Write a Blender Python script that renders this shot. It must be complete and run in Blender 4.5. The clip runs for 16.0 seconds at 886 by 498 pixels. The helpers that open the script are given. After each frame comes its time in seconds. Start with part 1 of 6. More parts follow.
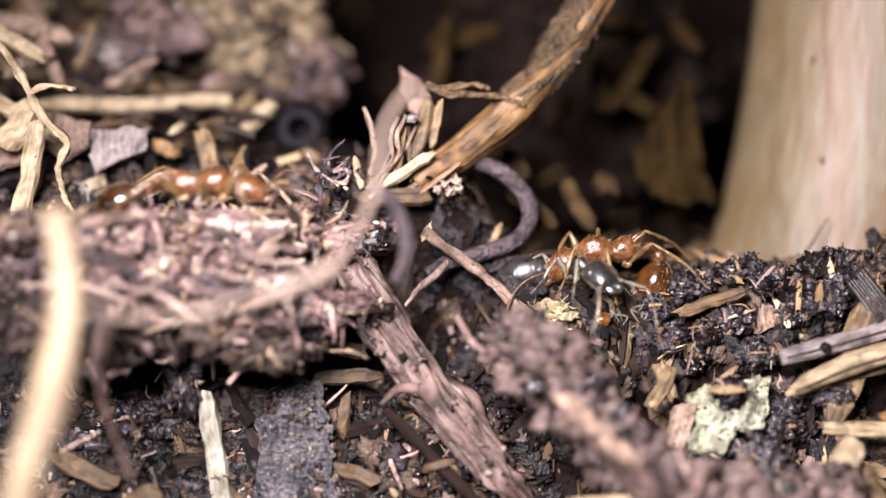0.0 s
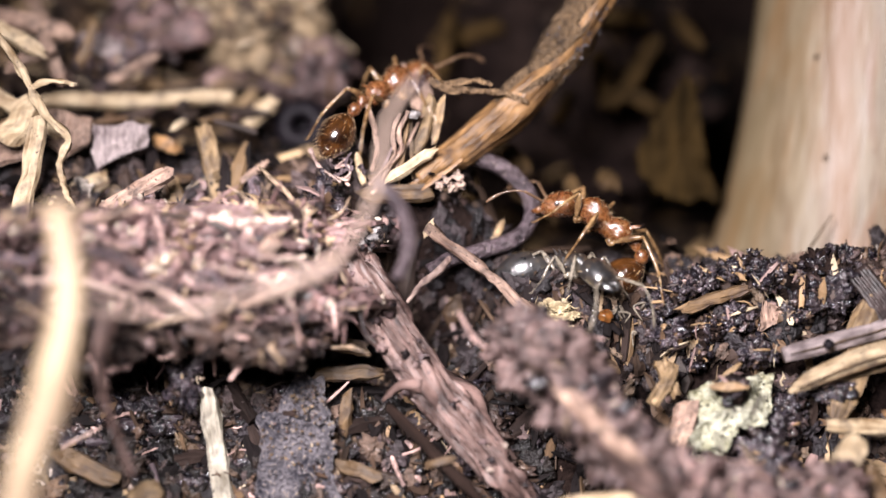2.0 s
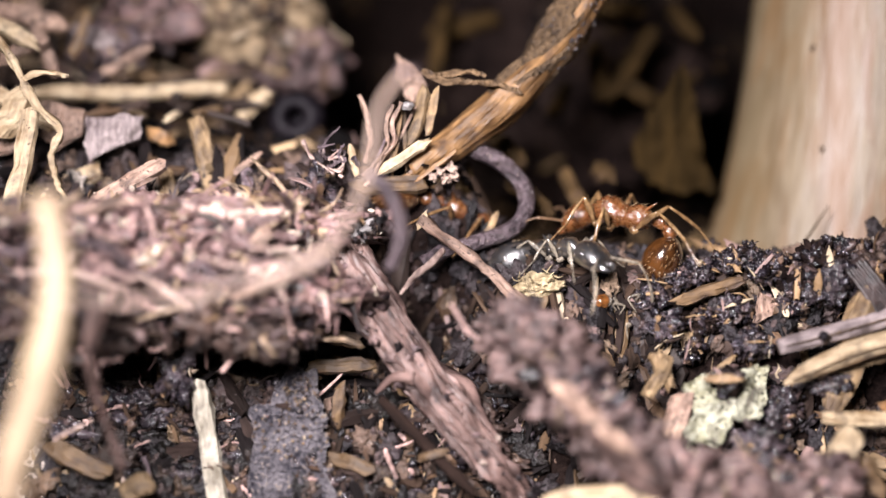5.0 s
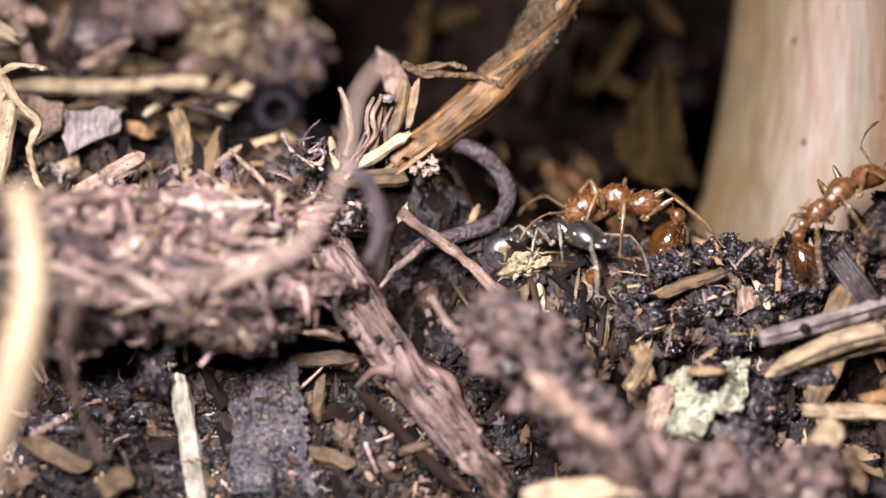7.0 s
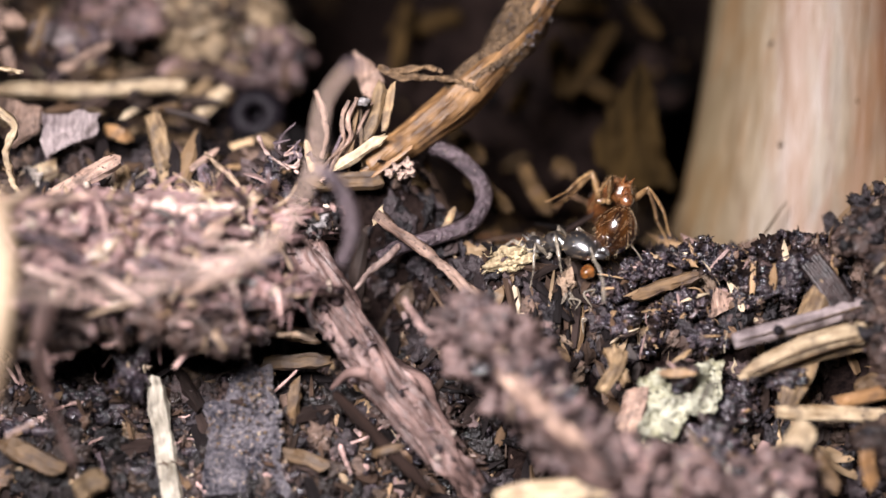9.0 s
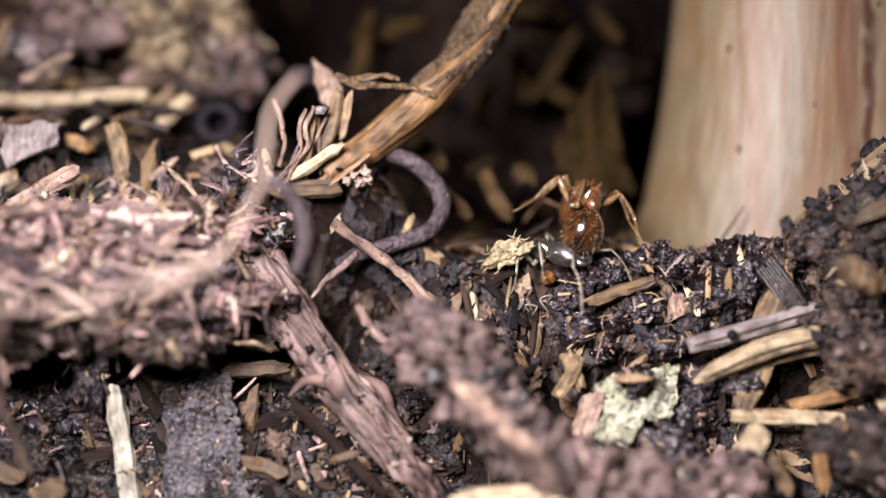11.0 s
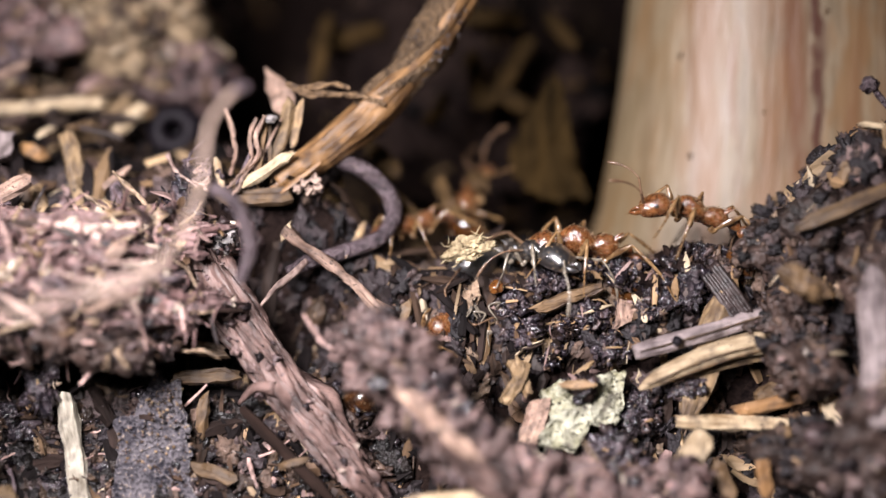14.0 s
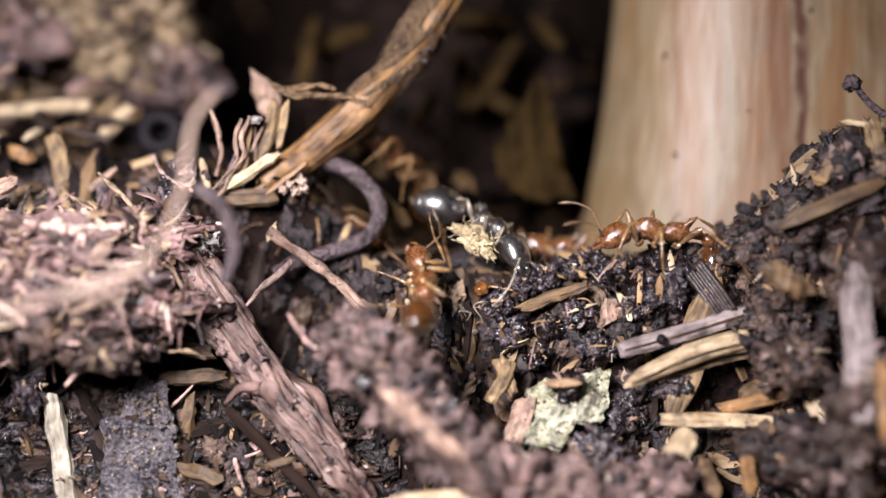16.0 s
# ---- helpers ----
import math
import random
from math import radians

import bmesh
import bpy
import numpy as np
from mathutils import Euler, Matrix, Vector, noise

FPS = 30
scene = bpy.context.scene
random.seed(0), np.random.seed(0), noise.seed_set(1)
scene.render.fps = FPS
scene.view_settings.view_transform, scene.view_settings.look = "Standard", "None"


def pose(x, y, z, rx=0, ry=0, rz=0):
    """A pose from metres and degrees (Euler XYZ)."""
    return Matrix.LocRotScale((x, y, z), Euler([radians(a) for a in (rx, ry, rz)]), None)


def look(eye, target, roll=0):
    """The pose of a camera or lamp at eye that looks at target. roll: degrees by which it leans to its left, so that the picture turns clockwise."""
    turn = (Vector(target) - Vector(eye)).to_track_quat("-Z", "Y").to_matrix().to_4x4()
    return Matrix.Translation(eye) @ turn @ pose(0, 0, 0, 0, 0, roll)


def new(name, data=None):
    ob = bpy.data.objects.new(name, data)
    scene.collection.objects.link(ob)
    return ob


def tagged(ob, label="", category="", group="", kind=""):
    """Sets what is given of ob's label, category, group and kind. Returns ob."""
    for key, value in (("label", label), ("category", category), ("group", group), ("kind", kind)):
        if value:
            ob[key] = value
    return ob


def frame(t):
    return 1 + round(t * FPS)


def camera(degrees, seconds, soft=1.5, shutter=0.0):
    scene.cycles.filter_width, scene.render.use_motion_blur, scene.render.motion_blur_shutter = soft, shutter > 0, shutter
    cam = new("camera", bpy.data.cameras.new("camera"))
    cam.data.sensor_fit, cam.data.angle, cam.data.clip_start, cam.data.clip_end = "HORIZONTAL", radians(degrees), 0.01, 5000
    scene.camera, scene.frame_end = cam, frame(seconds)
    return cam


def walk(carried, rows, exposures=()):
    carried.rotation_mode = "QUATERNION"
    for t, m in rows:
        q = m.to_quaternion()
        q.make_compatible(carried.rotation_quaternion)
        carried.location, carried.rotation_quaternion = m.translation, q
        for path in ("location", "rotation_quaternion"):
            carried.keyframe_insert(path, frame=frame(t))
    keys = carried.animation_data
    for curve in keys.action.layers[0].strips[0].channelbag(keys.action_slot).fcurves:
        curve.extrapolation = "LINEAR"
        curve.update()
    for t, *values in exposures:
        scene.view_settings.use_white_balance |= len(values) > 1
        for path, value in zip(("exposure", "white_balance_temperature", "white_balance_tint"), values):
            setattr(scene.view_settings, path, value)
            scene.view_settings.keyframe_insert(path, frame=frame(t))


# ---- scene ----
# ---- bank frame: mm, u to the right, v away from the lens, w up; it leans 20 degrees from the level ----
LEAN = math.radians(-20)
EYE = Vector((0, 0, 0.030))
TILT = Matrix.Rotation(LEAN, 3, "X")


def spot(p):
    """A place of the bank frame (mm) in the world (m)."""
    return EYE + TILT @ Vector(p) * 0.001


def level(p):
    """A world place in mm, z measured from the lens, as metres."""
    return EYE + Vector(p) * 0.001


cam = camera(38.4, 16.0, shutter=0.5)
cam.data.dof.use_dof = True
cam.data.dof.focus_distance = 0.0494
cam.data.dof.aperture_fstop = 14.5
CAMERA_ROWS = (
    (0.0, 0.000, 0.000, 0.000, -0.000, -0.000, -0.000),
    (0.5, 0.017, 0.026, -0.058, -0.121, 0.082, -0.047),
    (1.0, -0.023, 0.073, -0.110, -0.092, -0.025, -0.053),
    (1.5, -0.049, 0.107, -0.158, 0.003, -0.029, -0.042),
    (2.0, -0.046, 0.141, -0.188, 0.044, 0.058, -0.089),
    (2.5, -0.038, 0.233, -0.201, 0.089, -0.236, -0.076),
    (3.0, 0.059, 0.263, -0.224, 0.176, -0.168, -0.061),
    (3.5, 0.208, 0.249, -0.251, 0.143, 0.060, -0.022),
    (4.0, 0.260, 0.281, -0.282, 0.298, 0.042, -0.029),
    (6.5, 0.700, 0.518, -0.622, 0.025, -0.213, -0.071),
    (7.0, 0.778, 0.547, -0.697, -0.164, -0.037, 0.062),
    (7.5, 0.872, 0.548, -0.766, 0.211, -0.189, -0.003),
    (8.0, 1.101, 0.525, -0.819, 0.128, 0.019, 0.115),
    (8.5, 1.467, 0.482, -0.844, 0.131, -0.023, 0.142),
    (9.0, 1.911, 0.427, -0.831, 0.029, 0.232, 0.108),
    (9.5, 2.361, 0.373, -0.776, -0.020, 0.136, 0.425),
    (12.0, 4.412, 0.009, -0.367, 0.035, 0.229, 0.595),
    (12.5, 4.825, -0.067, -0.287, -0.080, 0.080, 0.675),
    (13.0, 5.168, -0.142, -0.220, -0.080, 0.285, 0.660),
    (13.5, 5.416, -0.192, -0.174, 0.002, 0.259, 0.688),
    (14.0, 5.589, -0.214, -0.161, 0.059, 0.071, 0.701),
    (14.5, 5.739, -0.245, -0.184, 0.041, 0.150, 0.775),
    (15.0, 5.884, -0.283, -0.234, 0.015, 0.182, 0.824),
    (15.5, 6.000, -0.329, -0.309, -0.099, 0.520, 0.872),
    (16.0, 6.105, -0.359, -0.394, -0.016, 0.316, 0.976),
)
rows = []
for t, u, v, w, yaw, pitch, roll in CAMERA_ROWS:
    turn = TILT.to_4x4() @ Matrix.Rotation(radians(yaw), 4, "Z") @ Matrix.Rotation(radians(pitch), 4, "X") \
        @ Matrix.Rotation(radians(roll), 4, "Y") @ Matrix.Rotation(radians(90), 4, "X")
    rows.append((t, Matrix.Translation(spot((u, v, w))) @ turn))
walk(cam, rows, ((0.0, 0.0), (7.0, -0.05), (8.5, -0.1), (9.7, -0.12), (12.5, -0.13), (16.0, -0.1)))

# ---- light: a small cold-white lamp held beside the lens, over a dim surround ----
world = bpy.data.worlds.new("surround")
scene.world = world
world.use_nodes = True
world.node_tree.nodes["Background"].inputs[0].default_value = (0.75, 0.85, 1.0, 1)
world.node_tree.nodes["Background"].inputs[1].default_value = 0.006
lamp_data = bpy.data.lights.new("hand_lamp", "SPOT")
lamp_data.shadow_soft_size = 0.009
lamp_data.energy = 0.415
lamp_data.spot_size, lamp_data.spot_blend = radians(84), 1.0
lamp_data.color = (1.0, 0.922, 0.955)
lamp = new("hand_lamp", lamp_data)
lamp.matrix_world = look(spot((-11, 4, 15)), spot((1.5, 47, -7)))


# ---- materials ----
def material(name, low, high, rough=0.8, grain=3.0, stain=0.5, bump=0.12, fibre=False, island=False, vary=0.35,
             coat=0.0, speck=None, streak=None, spec=0.4, inner=0.0, speck_at=0.66, ramp=None, dirt=0.0, coat_rough=0.12):
    m = bpy.data.materials.new(name)
    m.use_nodes = True
    n, l = m.node_tree.nodes, m.node_tree.links
    b = n["Principled BSDF"]
    tc = n.new("ShaderNodeTexCoord")
    mp = n.new("ShaderNodeMapping")
    mp.inputs["Scale"].default_value = (0.16, 1.0, 1.0) if fibre else (1000, 1000, 1000)
    l.new(tc.outputs["UV" if fibre else "Object"], mp.inputs["Vector"])
    fine, big = n.new("ShaderNodeTexNoise"), n.new("ShaderNodeTexNoise")
    fine.inputs["Scale"].default_value, fine.inputs["Detail"].default_value = grain, 5
    big.inputs["Scale"].default_value, big.inputs["Detail"].default_value = stain, 3
    l.new(mp.outputs[0], fine.inputs["Vector"])
    wide = n.new("ShaderNodeMapping")
    wide.inputs["Scale"].default_value = (1000, 1000, 1000)
    l.new(tc.outputs["Object"], wide.inputs["Vector"])
    l.new(wide.outputs[0], big.inputs["Vector"])
    mix = n.new("ShaderNodeMix")
    mix.data_type = "RGBA"
    mix.inputs[6].default_value, mix.inputs[7].default_value = (*low, 1), (*high, 1)
    add = n.new("ShaderNodeMath")
    add.operation = "MULTIPLY_ADD"
    add.inputs[1].default_value = 0.75
    half = n.new("ShaderNodeMath")
    half.operation = "MULTIPLY_ADD"
    half.inputs[1].default_value, half.inputs[2].default_value = 0.75, -0.25
    l.new(fine.outputs[0], half.inputs[0])
    l.new(big.outputs[0], add.inputs[0])
    l.new(half.outputs[0], add.inputs[2])
    sharp = n.new("ShaderNodeMapRange")
    sharp.inputs[1].default_value, sharp.inputs[2].default_value = 0.3, 0.7
    l.new(add.outputs[0], sharp.inputs[0])
    l.new(sharp.outputs[0], mix.inputs[0])
    colour = mix.outputs[2]
    if streak:
        bands, bm_ = n.new("ShaderNodeTexNoise"), n.new("ShaderNodeMapping")
        bm_.inputs["Scale"].default_value = (950, 950, 38)
        bands.inputs["Scale"].default_value, bands.inputs["Detail"].default_value = 1.0, 9
        l.new(tc.outputs["Object"], bm_.inputs["Vector"])
        l.new(bm_.outputs[0], bands.inputs["Vector"])
        cut = n.new("ShaderNodeMapRange")
        cut.inputs[1].default_value, cut.inputs[2].default_value, cut.inputs[4].default_value = 0.46, 0.64, 0.8
        l.new(bands.outputs[0], cut.inputs[0])
        sm = n.new("ShaderNodeMix")
        sm.data_type = "RGBA"
        sm.inputs[7].default_value = (*streak, 1)
        l.new(cut.outputs[0], sm.inputs[0])
        l.new(colour, sm.inputs[6])
        colour = sm.outputs[2]
    if speck:
        dots = n.new("ShaderNodeTexNoise")
        dots.inputs["Scale"].default_value, dots.inputs["Detail"].default_value = 7.0, 2
        l.new(wide.outputs[0], dots.inputs["Vector"])
        cut = n.new("ShaderNodeMapRange")
        cut.inputs[1].default_value, cut.inputs[2].default_value = speck_at, speck_at + 0.04
        l.new(dots.outputs[0], cut.inputs[0])
        sm = n.new("ShaderNodeMix")
        sm.data_type = "RGBA"
        sm.inputs[7].default_value = (*speck, 1)
        l.new(cut.outputs[0], sm.inputs[0])
        l.new(colour, sm.inputs[6])
        colour = sm.outputs[2]
    if dirt:
        mud = n.new("ShaderNodeTexNoise")
        mud.inputs["Scale"].default_value, mud.inputs["Detail"].default_value = 1.6, 6
        shift = n.new("ShaderNodeVectorMath")
        l.new(wide.outputs[0], shift.inputs[0])
        l.new(n.new("ShaderNodeObjectInfo").outputs["Location"], shift.inputs[1])
        l.new(shift.outputs[0], mud.inputs["Vector"])
        cut = n.new("ShaderNodeMapRange")
        cut.inputs[1].default_value, cut.inputs[2].default_value, cut.inputs[4].default_value = 0.62 - 0.22 * dirt, 0.82 - 0.22 * dirt, 0.75
        l.new(mud.outputs[0], cut.inputs[0])
        sm = n.new("ShaderNodeMix")
        sm.data_type = "RGBA"
        sm.inputs[7].default_value = (0.035, 0.023, 0.02, 1)
        l.new(cut.outputs[0], sm.inputs[0])
        l.new(colour, sm.inputs[6])
        colour = sm.outputs[2]
    hue = n.new("ShaderNodeHueSaturation")
    if island:
        src = n.new("ShaderNodeNewGeometry").outputs["Random Per Island"]
    else:
        src = n.new("ShaderNodeObjectInfo").outputs["Random"]
    val = n.new("ShaderNodeMapRange")
    val.inputs[3].default_value, val.inputs[4].default_value = 1 - vary, 1 + vary
    l.new(src, val.inputs[0])
    l.new(val.outputs[0], hue.inputs["Value"])
    if ramp:
        rp = n.new("ShaderNodeValToRGB")
        rp.color_ramp.interpolation = "CONSTANT"
        while len(rp.color_ramp.elements) < len(ramp):
            rp.color_ramp.elements.new(0.5)
        for e, (at, c) in zip(rp.color_ramp.elements, ramp):
            e.position, e.color = at, (*c, 1)
        l.new(src, rp.inputs[0])
        tint = n.new("ShaderNodeMix")
        tint.data_type, tint.blend_type = "RGBA", "MULTIPLY"
        tint.inputs[0].default_value = 1.0
        l.new(colour, tint.inputs[6])
        l.new(rp.outputs[0], tint.inputs[7])
        colour = tint.outputs[2]
        spin = n.new("ShaderNodeMath")
        spin.operation = "FRACT"
        mul = n.new("ShaderNodeMath")
        mul.operation = "MULTIPLY"
        mul.inputs[1].default_value = 37.7
        l.new(src, mul.inputs[0])
        l.new(mul.outputs[0], spin.inputs[0])
        l.new(spin.outputs[0], val.inputs[0])
    l.new(colour, hue.inputs["Color"])
    l.new(hue.outputs[0], b.inputs["Base Color"])
    rr = n.new("ShaderNodeMapRange")
    rr.inputs[3].default_value, rr.inputs[4].default_value = max(rough - 0.15, 0.05), min(rough + 0.15, 1)
    l.new(fine.outputs[0], rr.inputs[0])
    l.new(rr.outputs[0], b.inputs["Roughness"])
    b.inputs["Specular IOR Level"].default_value = spec
    b.inputs["Coat Weight"].default_value = coat
    b.inputs["Coat Roughness"].default_value = coat_rough
    if inner:
        b.inputs["Subsurface Weight"].default_value = inner
        b.inputs["Subsurface Radius"].default_value = (0.0006, 0.0002, 0.0001)
        b.inputs["Subsurface Scale"].default_value = 0.6
    if bump:
        bp = n.new("ShaderNodeBump")
        bp.inputs["Strength"].default_value = 0.8
        bp.inputs["Distance"].default_value = bump * 0.001
        l.new(fine.outputs[0], bp.inputs["Height"])
        l.new(bp.outputs[0], b.inputs["Normal"])
        l.new(bp.outputs[0], b.inputs["Coat Normal"])
    return m


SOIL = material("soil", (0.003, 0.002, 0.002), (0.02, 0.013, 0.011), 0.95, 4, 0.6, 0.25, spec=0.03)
# Near-black crumb copy: the hollow's shade is put into its colour.
DARKCRUMB = material("shaded_soil", (0.3, 0.3, 0.3), (1.0, 1.0, 1.0), 0.9, 5, 1.2, 0.12, island=True, vary=0.4, spec=0.06, ramp=(
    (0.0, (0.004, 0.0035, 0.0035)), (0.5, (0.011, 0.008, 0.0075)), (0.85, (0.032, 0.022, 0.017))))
CRUMB = material("crumb_soil", (0.2, 0.2, 0.2), (1.0, 1.0, 1.0), 0.58, 5, 1.2, 0.3, island=True, vary=0.4, spec=0.5, coat=0.06, ramp=(
    (0.0, (0.02, 0.015, 0.018)), (0.35, (0.05, 0.036, 0.039)), (0.62, (0.1, 0.068, 0.064)), (0.82, (0.17, 0.11, 0.08)), (0.95, (0.3, 0.21, 0.14)), (0.985, (0.6, 0.52, 0.45))))
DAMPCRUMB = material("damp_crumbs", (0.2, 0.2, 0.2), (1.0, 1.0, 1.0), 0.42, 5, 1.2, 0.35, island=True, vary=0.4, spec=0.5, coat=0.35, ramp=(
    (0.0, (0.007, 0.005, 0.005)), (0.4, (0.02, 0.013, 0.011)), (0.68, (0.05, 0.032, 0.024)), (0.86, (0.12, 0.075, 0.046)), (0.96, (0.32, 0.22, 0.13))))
WETBITS = material("wet_grains", (0.2, 0.2, 0.2), (1.0, 1.0, 1.0), 0.26, 5, 1.2, 0.14, island=True, vary=0.4, coat=0.7, ramp=(
    (0.0, (0.018, 0.014, 0.019)), (0.4, (0.046, 0.035, 0.04)), (0.7, (0.095, 0.065, 0.062)), (0.9, (0.17, 0.11, 0.08)), (0.98, (0.4, 0.3, 0.22))))
WET = material("wet_soil", (0.009, 0.008, 0.012), (0.075, 0.057, 0.064), 0.24, 5, 1.2, 0.2, coat=0.9)
PINK = material("fibrous_soil", (0.02, 0.014, 0.015), (0.27, 0.17, 0.16), 0.45, 2.8, 0.6, 0.35, coat=0.2)
PINKBITS = material("fibrous_bits", (0.2, 0.2, 0.2), (1.0, 1.0, 1.0), 0.45, 4, 1.0, 0.15, island=True, vary=0.4, coat=0.1, ramp=(
    (0.0, (0.03, 0.021, 0.024)), (0.3, (0.085, 0.056, 0.056)), (0.55, (0.17, 0.115, 0.115)), (0.78, (0.3, 0.205, 0.19)), (0.93, (0.55, 0.43, 0.36))))
MATBITS = material("mat_bits", (0.25, 0.25, 0.25), (1.0, 1.0, 1.0), 0.5, 4, 1.0, 0.15, island=True, vary=0.4, coat=0.1, ramp=(
    (0.0, (0.04, 0.026, 0.026)), (0.18, (0.16, 0.094, 0.088)), (0.38, (0.33, 0.2, 0.185)), (0.58, (0.54, 0.36, 0.32)), (0.76, (0.42, 0.3, 0.2)), (0.86, (0.74, 0.62, 0.5))))
BARK = material("grey_bark", (0.012, 0.013, 0.024), (0.3, 0.275, 0.295), 0.34, 7, 0.8, 0.9, speck=(0.5, 0.4, 0.31), speck_at=0.64, spec=0.5)
FIBRE = material("fibrous_wood", (0.03, 0.018, 0.016), (0.25, 0.162, 0.14), 0.45, 3.4, 1.0, 0.5, fibre=True, dirt=0.22)
STICK = material("brown_wood", (0.045, 0.022, 0.009), (0.26, 0.145, 0.06), 0.45, 4.5, 0.9, 0.22, fibre=True, dirt=0.5)
STICKBARK = material("stick_bark", (0.05, 0.03, 0.016), (0.25, 0.16, 0.085), 0.6, 5.0, 1.1, 0.5, dirt=0.25)
TAN = material("tan_wood", (0.1, 0.058, 0.025), (0.45, 0.315, 0.17), 0.6, 6, 0.9, 0.22, fibre=True, vary=0.3, dirt=0.85)
CREAM = material("cream_straw", (0.2, 0.13, 0.065), (0.66, 0.53, 0.35), 0.55, 6, 0.9, 0.2, fibre=True, vary=0.15,
                 speck=(0.1, 0.065, 0.04), speck_at=0.68, dirt=0.55)
PALE = material("pale_straw", (0.14, 0.12, 0.085), (0.64, 0.59, 0.48), 0.6, 6, 0.9, 0.25, fibre=True, vary=0.1, dirt=0.55)
ROSY = material("rosy_wood", (0.11, 0.062, 0.045), (0.5, 0.345, 0.26), 0.6, 6, 0.9, 0.22, fibre=True, vary=0.2,
                speck=(0.06, 0.04, 0.03), speck_at=0.62, dirt=0.8)
GREYSTRAW = material("grey_straw", (0.08, 0.06, 0.062), (0.42, 0.35, 0.34), 0.6, 6, 0.9, 0.2, fibre=True, vary=0.15, dirt=0.6)
AMBER = material("amber_wood", (0.11, 0.055, 0.022), (0.36, 0.205, 0.09), 0.5, 3, 0.6, 0.12, fibre=True, vary=0.3, dirt=0.6)
DIMWOOD = material("old_wood", (0.035, 0.02, 0.01), (0.19, 0.118, 0.056), 0.6, 5, 0.8, 0.2, fibre=True, vary=0.35, dirt=0.7)
# Darker wood copies for the hollow: its shade is in their colour.
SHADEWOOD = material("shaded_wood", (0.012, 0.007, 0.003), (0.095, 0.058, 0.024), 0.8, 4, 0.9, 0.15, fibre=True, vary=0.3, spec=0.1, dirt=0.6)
HOLLOW = material("hollow_shade_wood", (0.005, 0.0032, 0.0013), (0.042, 0.025, 0.009), 0.9, 3, 0.5, 0.12, fibre=True, vary=0.3, spec=0.06)
# Golden bark of the upright plate, darkened to hold the hollow's shade.
PLATE = material("golden_shaded_bark", (0.002, 0.0014, 0.0005), (0.036, 0.0215, 0.007), 0.9, 2, 0.3, 0.15, fibre=True, vary=0.0, spec=0.05)
HUSK = material("dark_husk", (0.010, 0.007, 0.007), (0.055, 0.036, 0.033), 0.45, 3, 0.8, 0.1)
DARKBARK = material("dark_bark", (0.005, 0.003, 0.0025), (0.022, 0.013, 0.010), 0.85, 3, 0.8, 0.2, fibre=True, spec=0.1)
RIDGE = material("ridge_soil", (0.014, 0.0095, 0.0095), (0.2, 0.134, 0.122), 0.45, 3.0, 0.6, 0.35, coat=0.2)
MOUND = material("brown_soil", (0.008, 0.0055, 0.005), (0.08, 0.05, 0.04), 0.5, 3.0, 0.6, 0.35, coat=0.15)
ROOT = material("purple_root", (0.03, 0.021, 0.025), (0.18, 0.135, 0.15), 0.42, 5, 1.4, 0.35, speck=(0.34, 0.27, 0.24), speck_at=0.68, dirt=0.55)
ROOTLET = material("pink_rootlet", (0.22, 0.14, 0.12), (0.56, 0.42, 0.36), 0.55, 5, 1.2, 0.15, dirt=0.4)
STALK = material("pale_stalk", (0.2, 0.14, 0.09), (0.42, 0.325, 0.21), 0.6, 3, 0.5, 0.06, fibre=True, vary=0.05)
GREYTWIG = material("greyish_twig", (0.18, 0.125, 0.105), (0.4, 0.3, 0.24), 0.65, 3, 0.8, 0.08, vary=0.05)
LITTER = material("litter", (0.3, 0.3, 0.3), (1.0, 1.0, 1.0), 0.6, 3, 0.5, 0.1, fibre=True, island=True, vary=0.35, ramp=(
    (0.0, (0.05, 0.032, 0.025)), (0.25, (0.13, 0.078, 0.045)), (0.5, (0.26, 0.165, 0.085)), (0.7, (0.4, 0.28, 0.16)), (0.84, (0.3, 0.2, 0.18)), (0.94, (0.62, 0.5, 0.34))))
DARKLEAF = material("damp_shaded_leaf", (0.3, 0.3, 0.3), (1.0, 1.0, 1.0), 0.8, 4, 0.6, 0.15, fibre=True, island=True, vary=0.4, spec=0.15, ramp=(
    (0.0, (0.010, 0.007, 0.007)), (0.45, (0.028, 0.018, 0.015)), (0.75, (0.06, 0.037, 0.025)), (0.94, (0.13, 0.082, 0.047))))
# LITTER again with its ramp darkened, standing for the hollow's shade.
DIMLITTER = material("shaded_litter", (0.3, 0.3, 0.3), (1.0, 1.0, 1.0), 0.9, 3, 0.5, 0.1, fibre=True, island=True, vary=0.4, spec=0.06, ramp=(
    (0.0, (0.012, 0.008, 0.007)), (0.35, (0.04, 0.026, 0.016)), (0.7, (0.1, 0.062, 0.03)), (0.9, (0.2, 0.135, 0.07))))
LICHEN = material("lichen", (0.22, 0.21, 0.12), (0.66, 0.66, 0.52), 0.8, 4, 0.7, 0.4, speck=(0.05, 0.045, 0.03), speck_at=0.6, vary=0.02, dirt=0.65)
STEM = material("stem_wood", (0.112, 0.081, 0.048), (0.262, 0.207, 0.136), 0.45, 2.6, 0.25, 0.05, fibre=True, streak=(0.19, 0.11, 0.05), vary=0.0, speck=(0.08, 0.05, 0.03), speck_at=0.72)
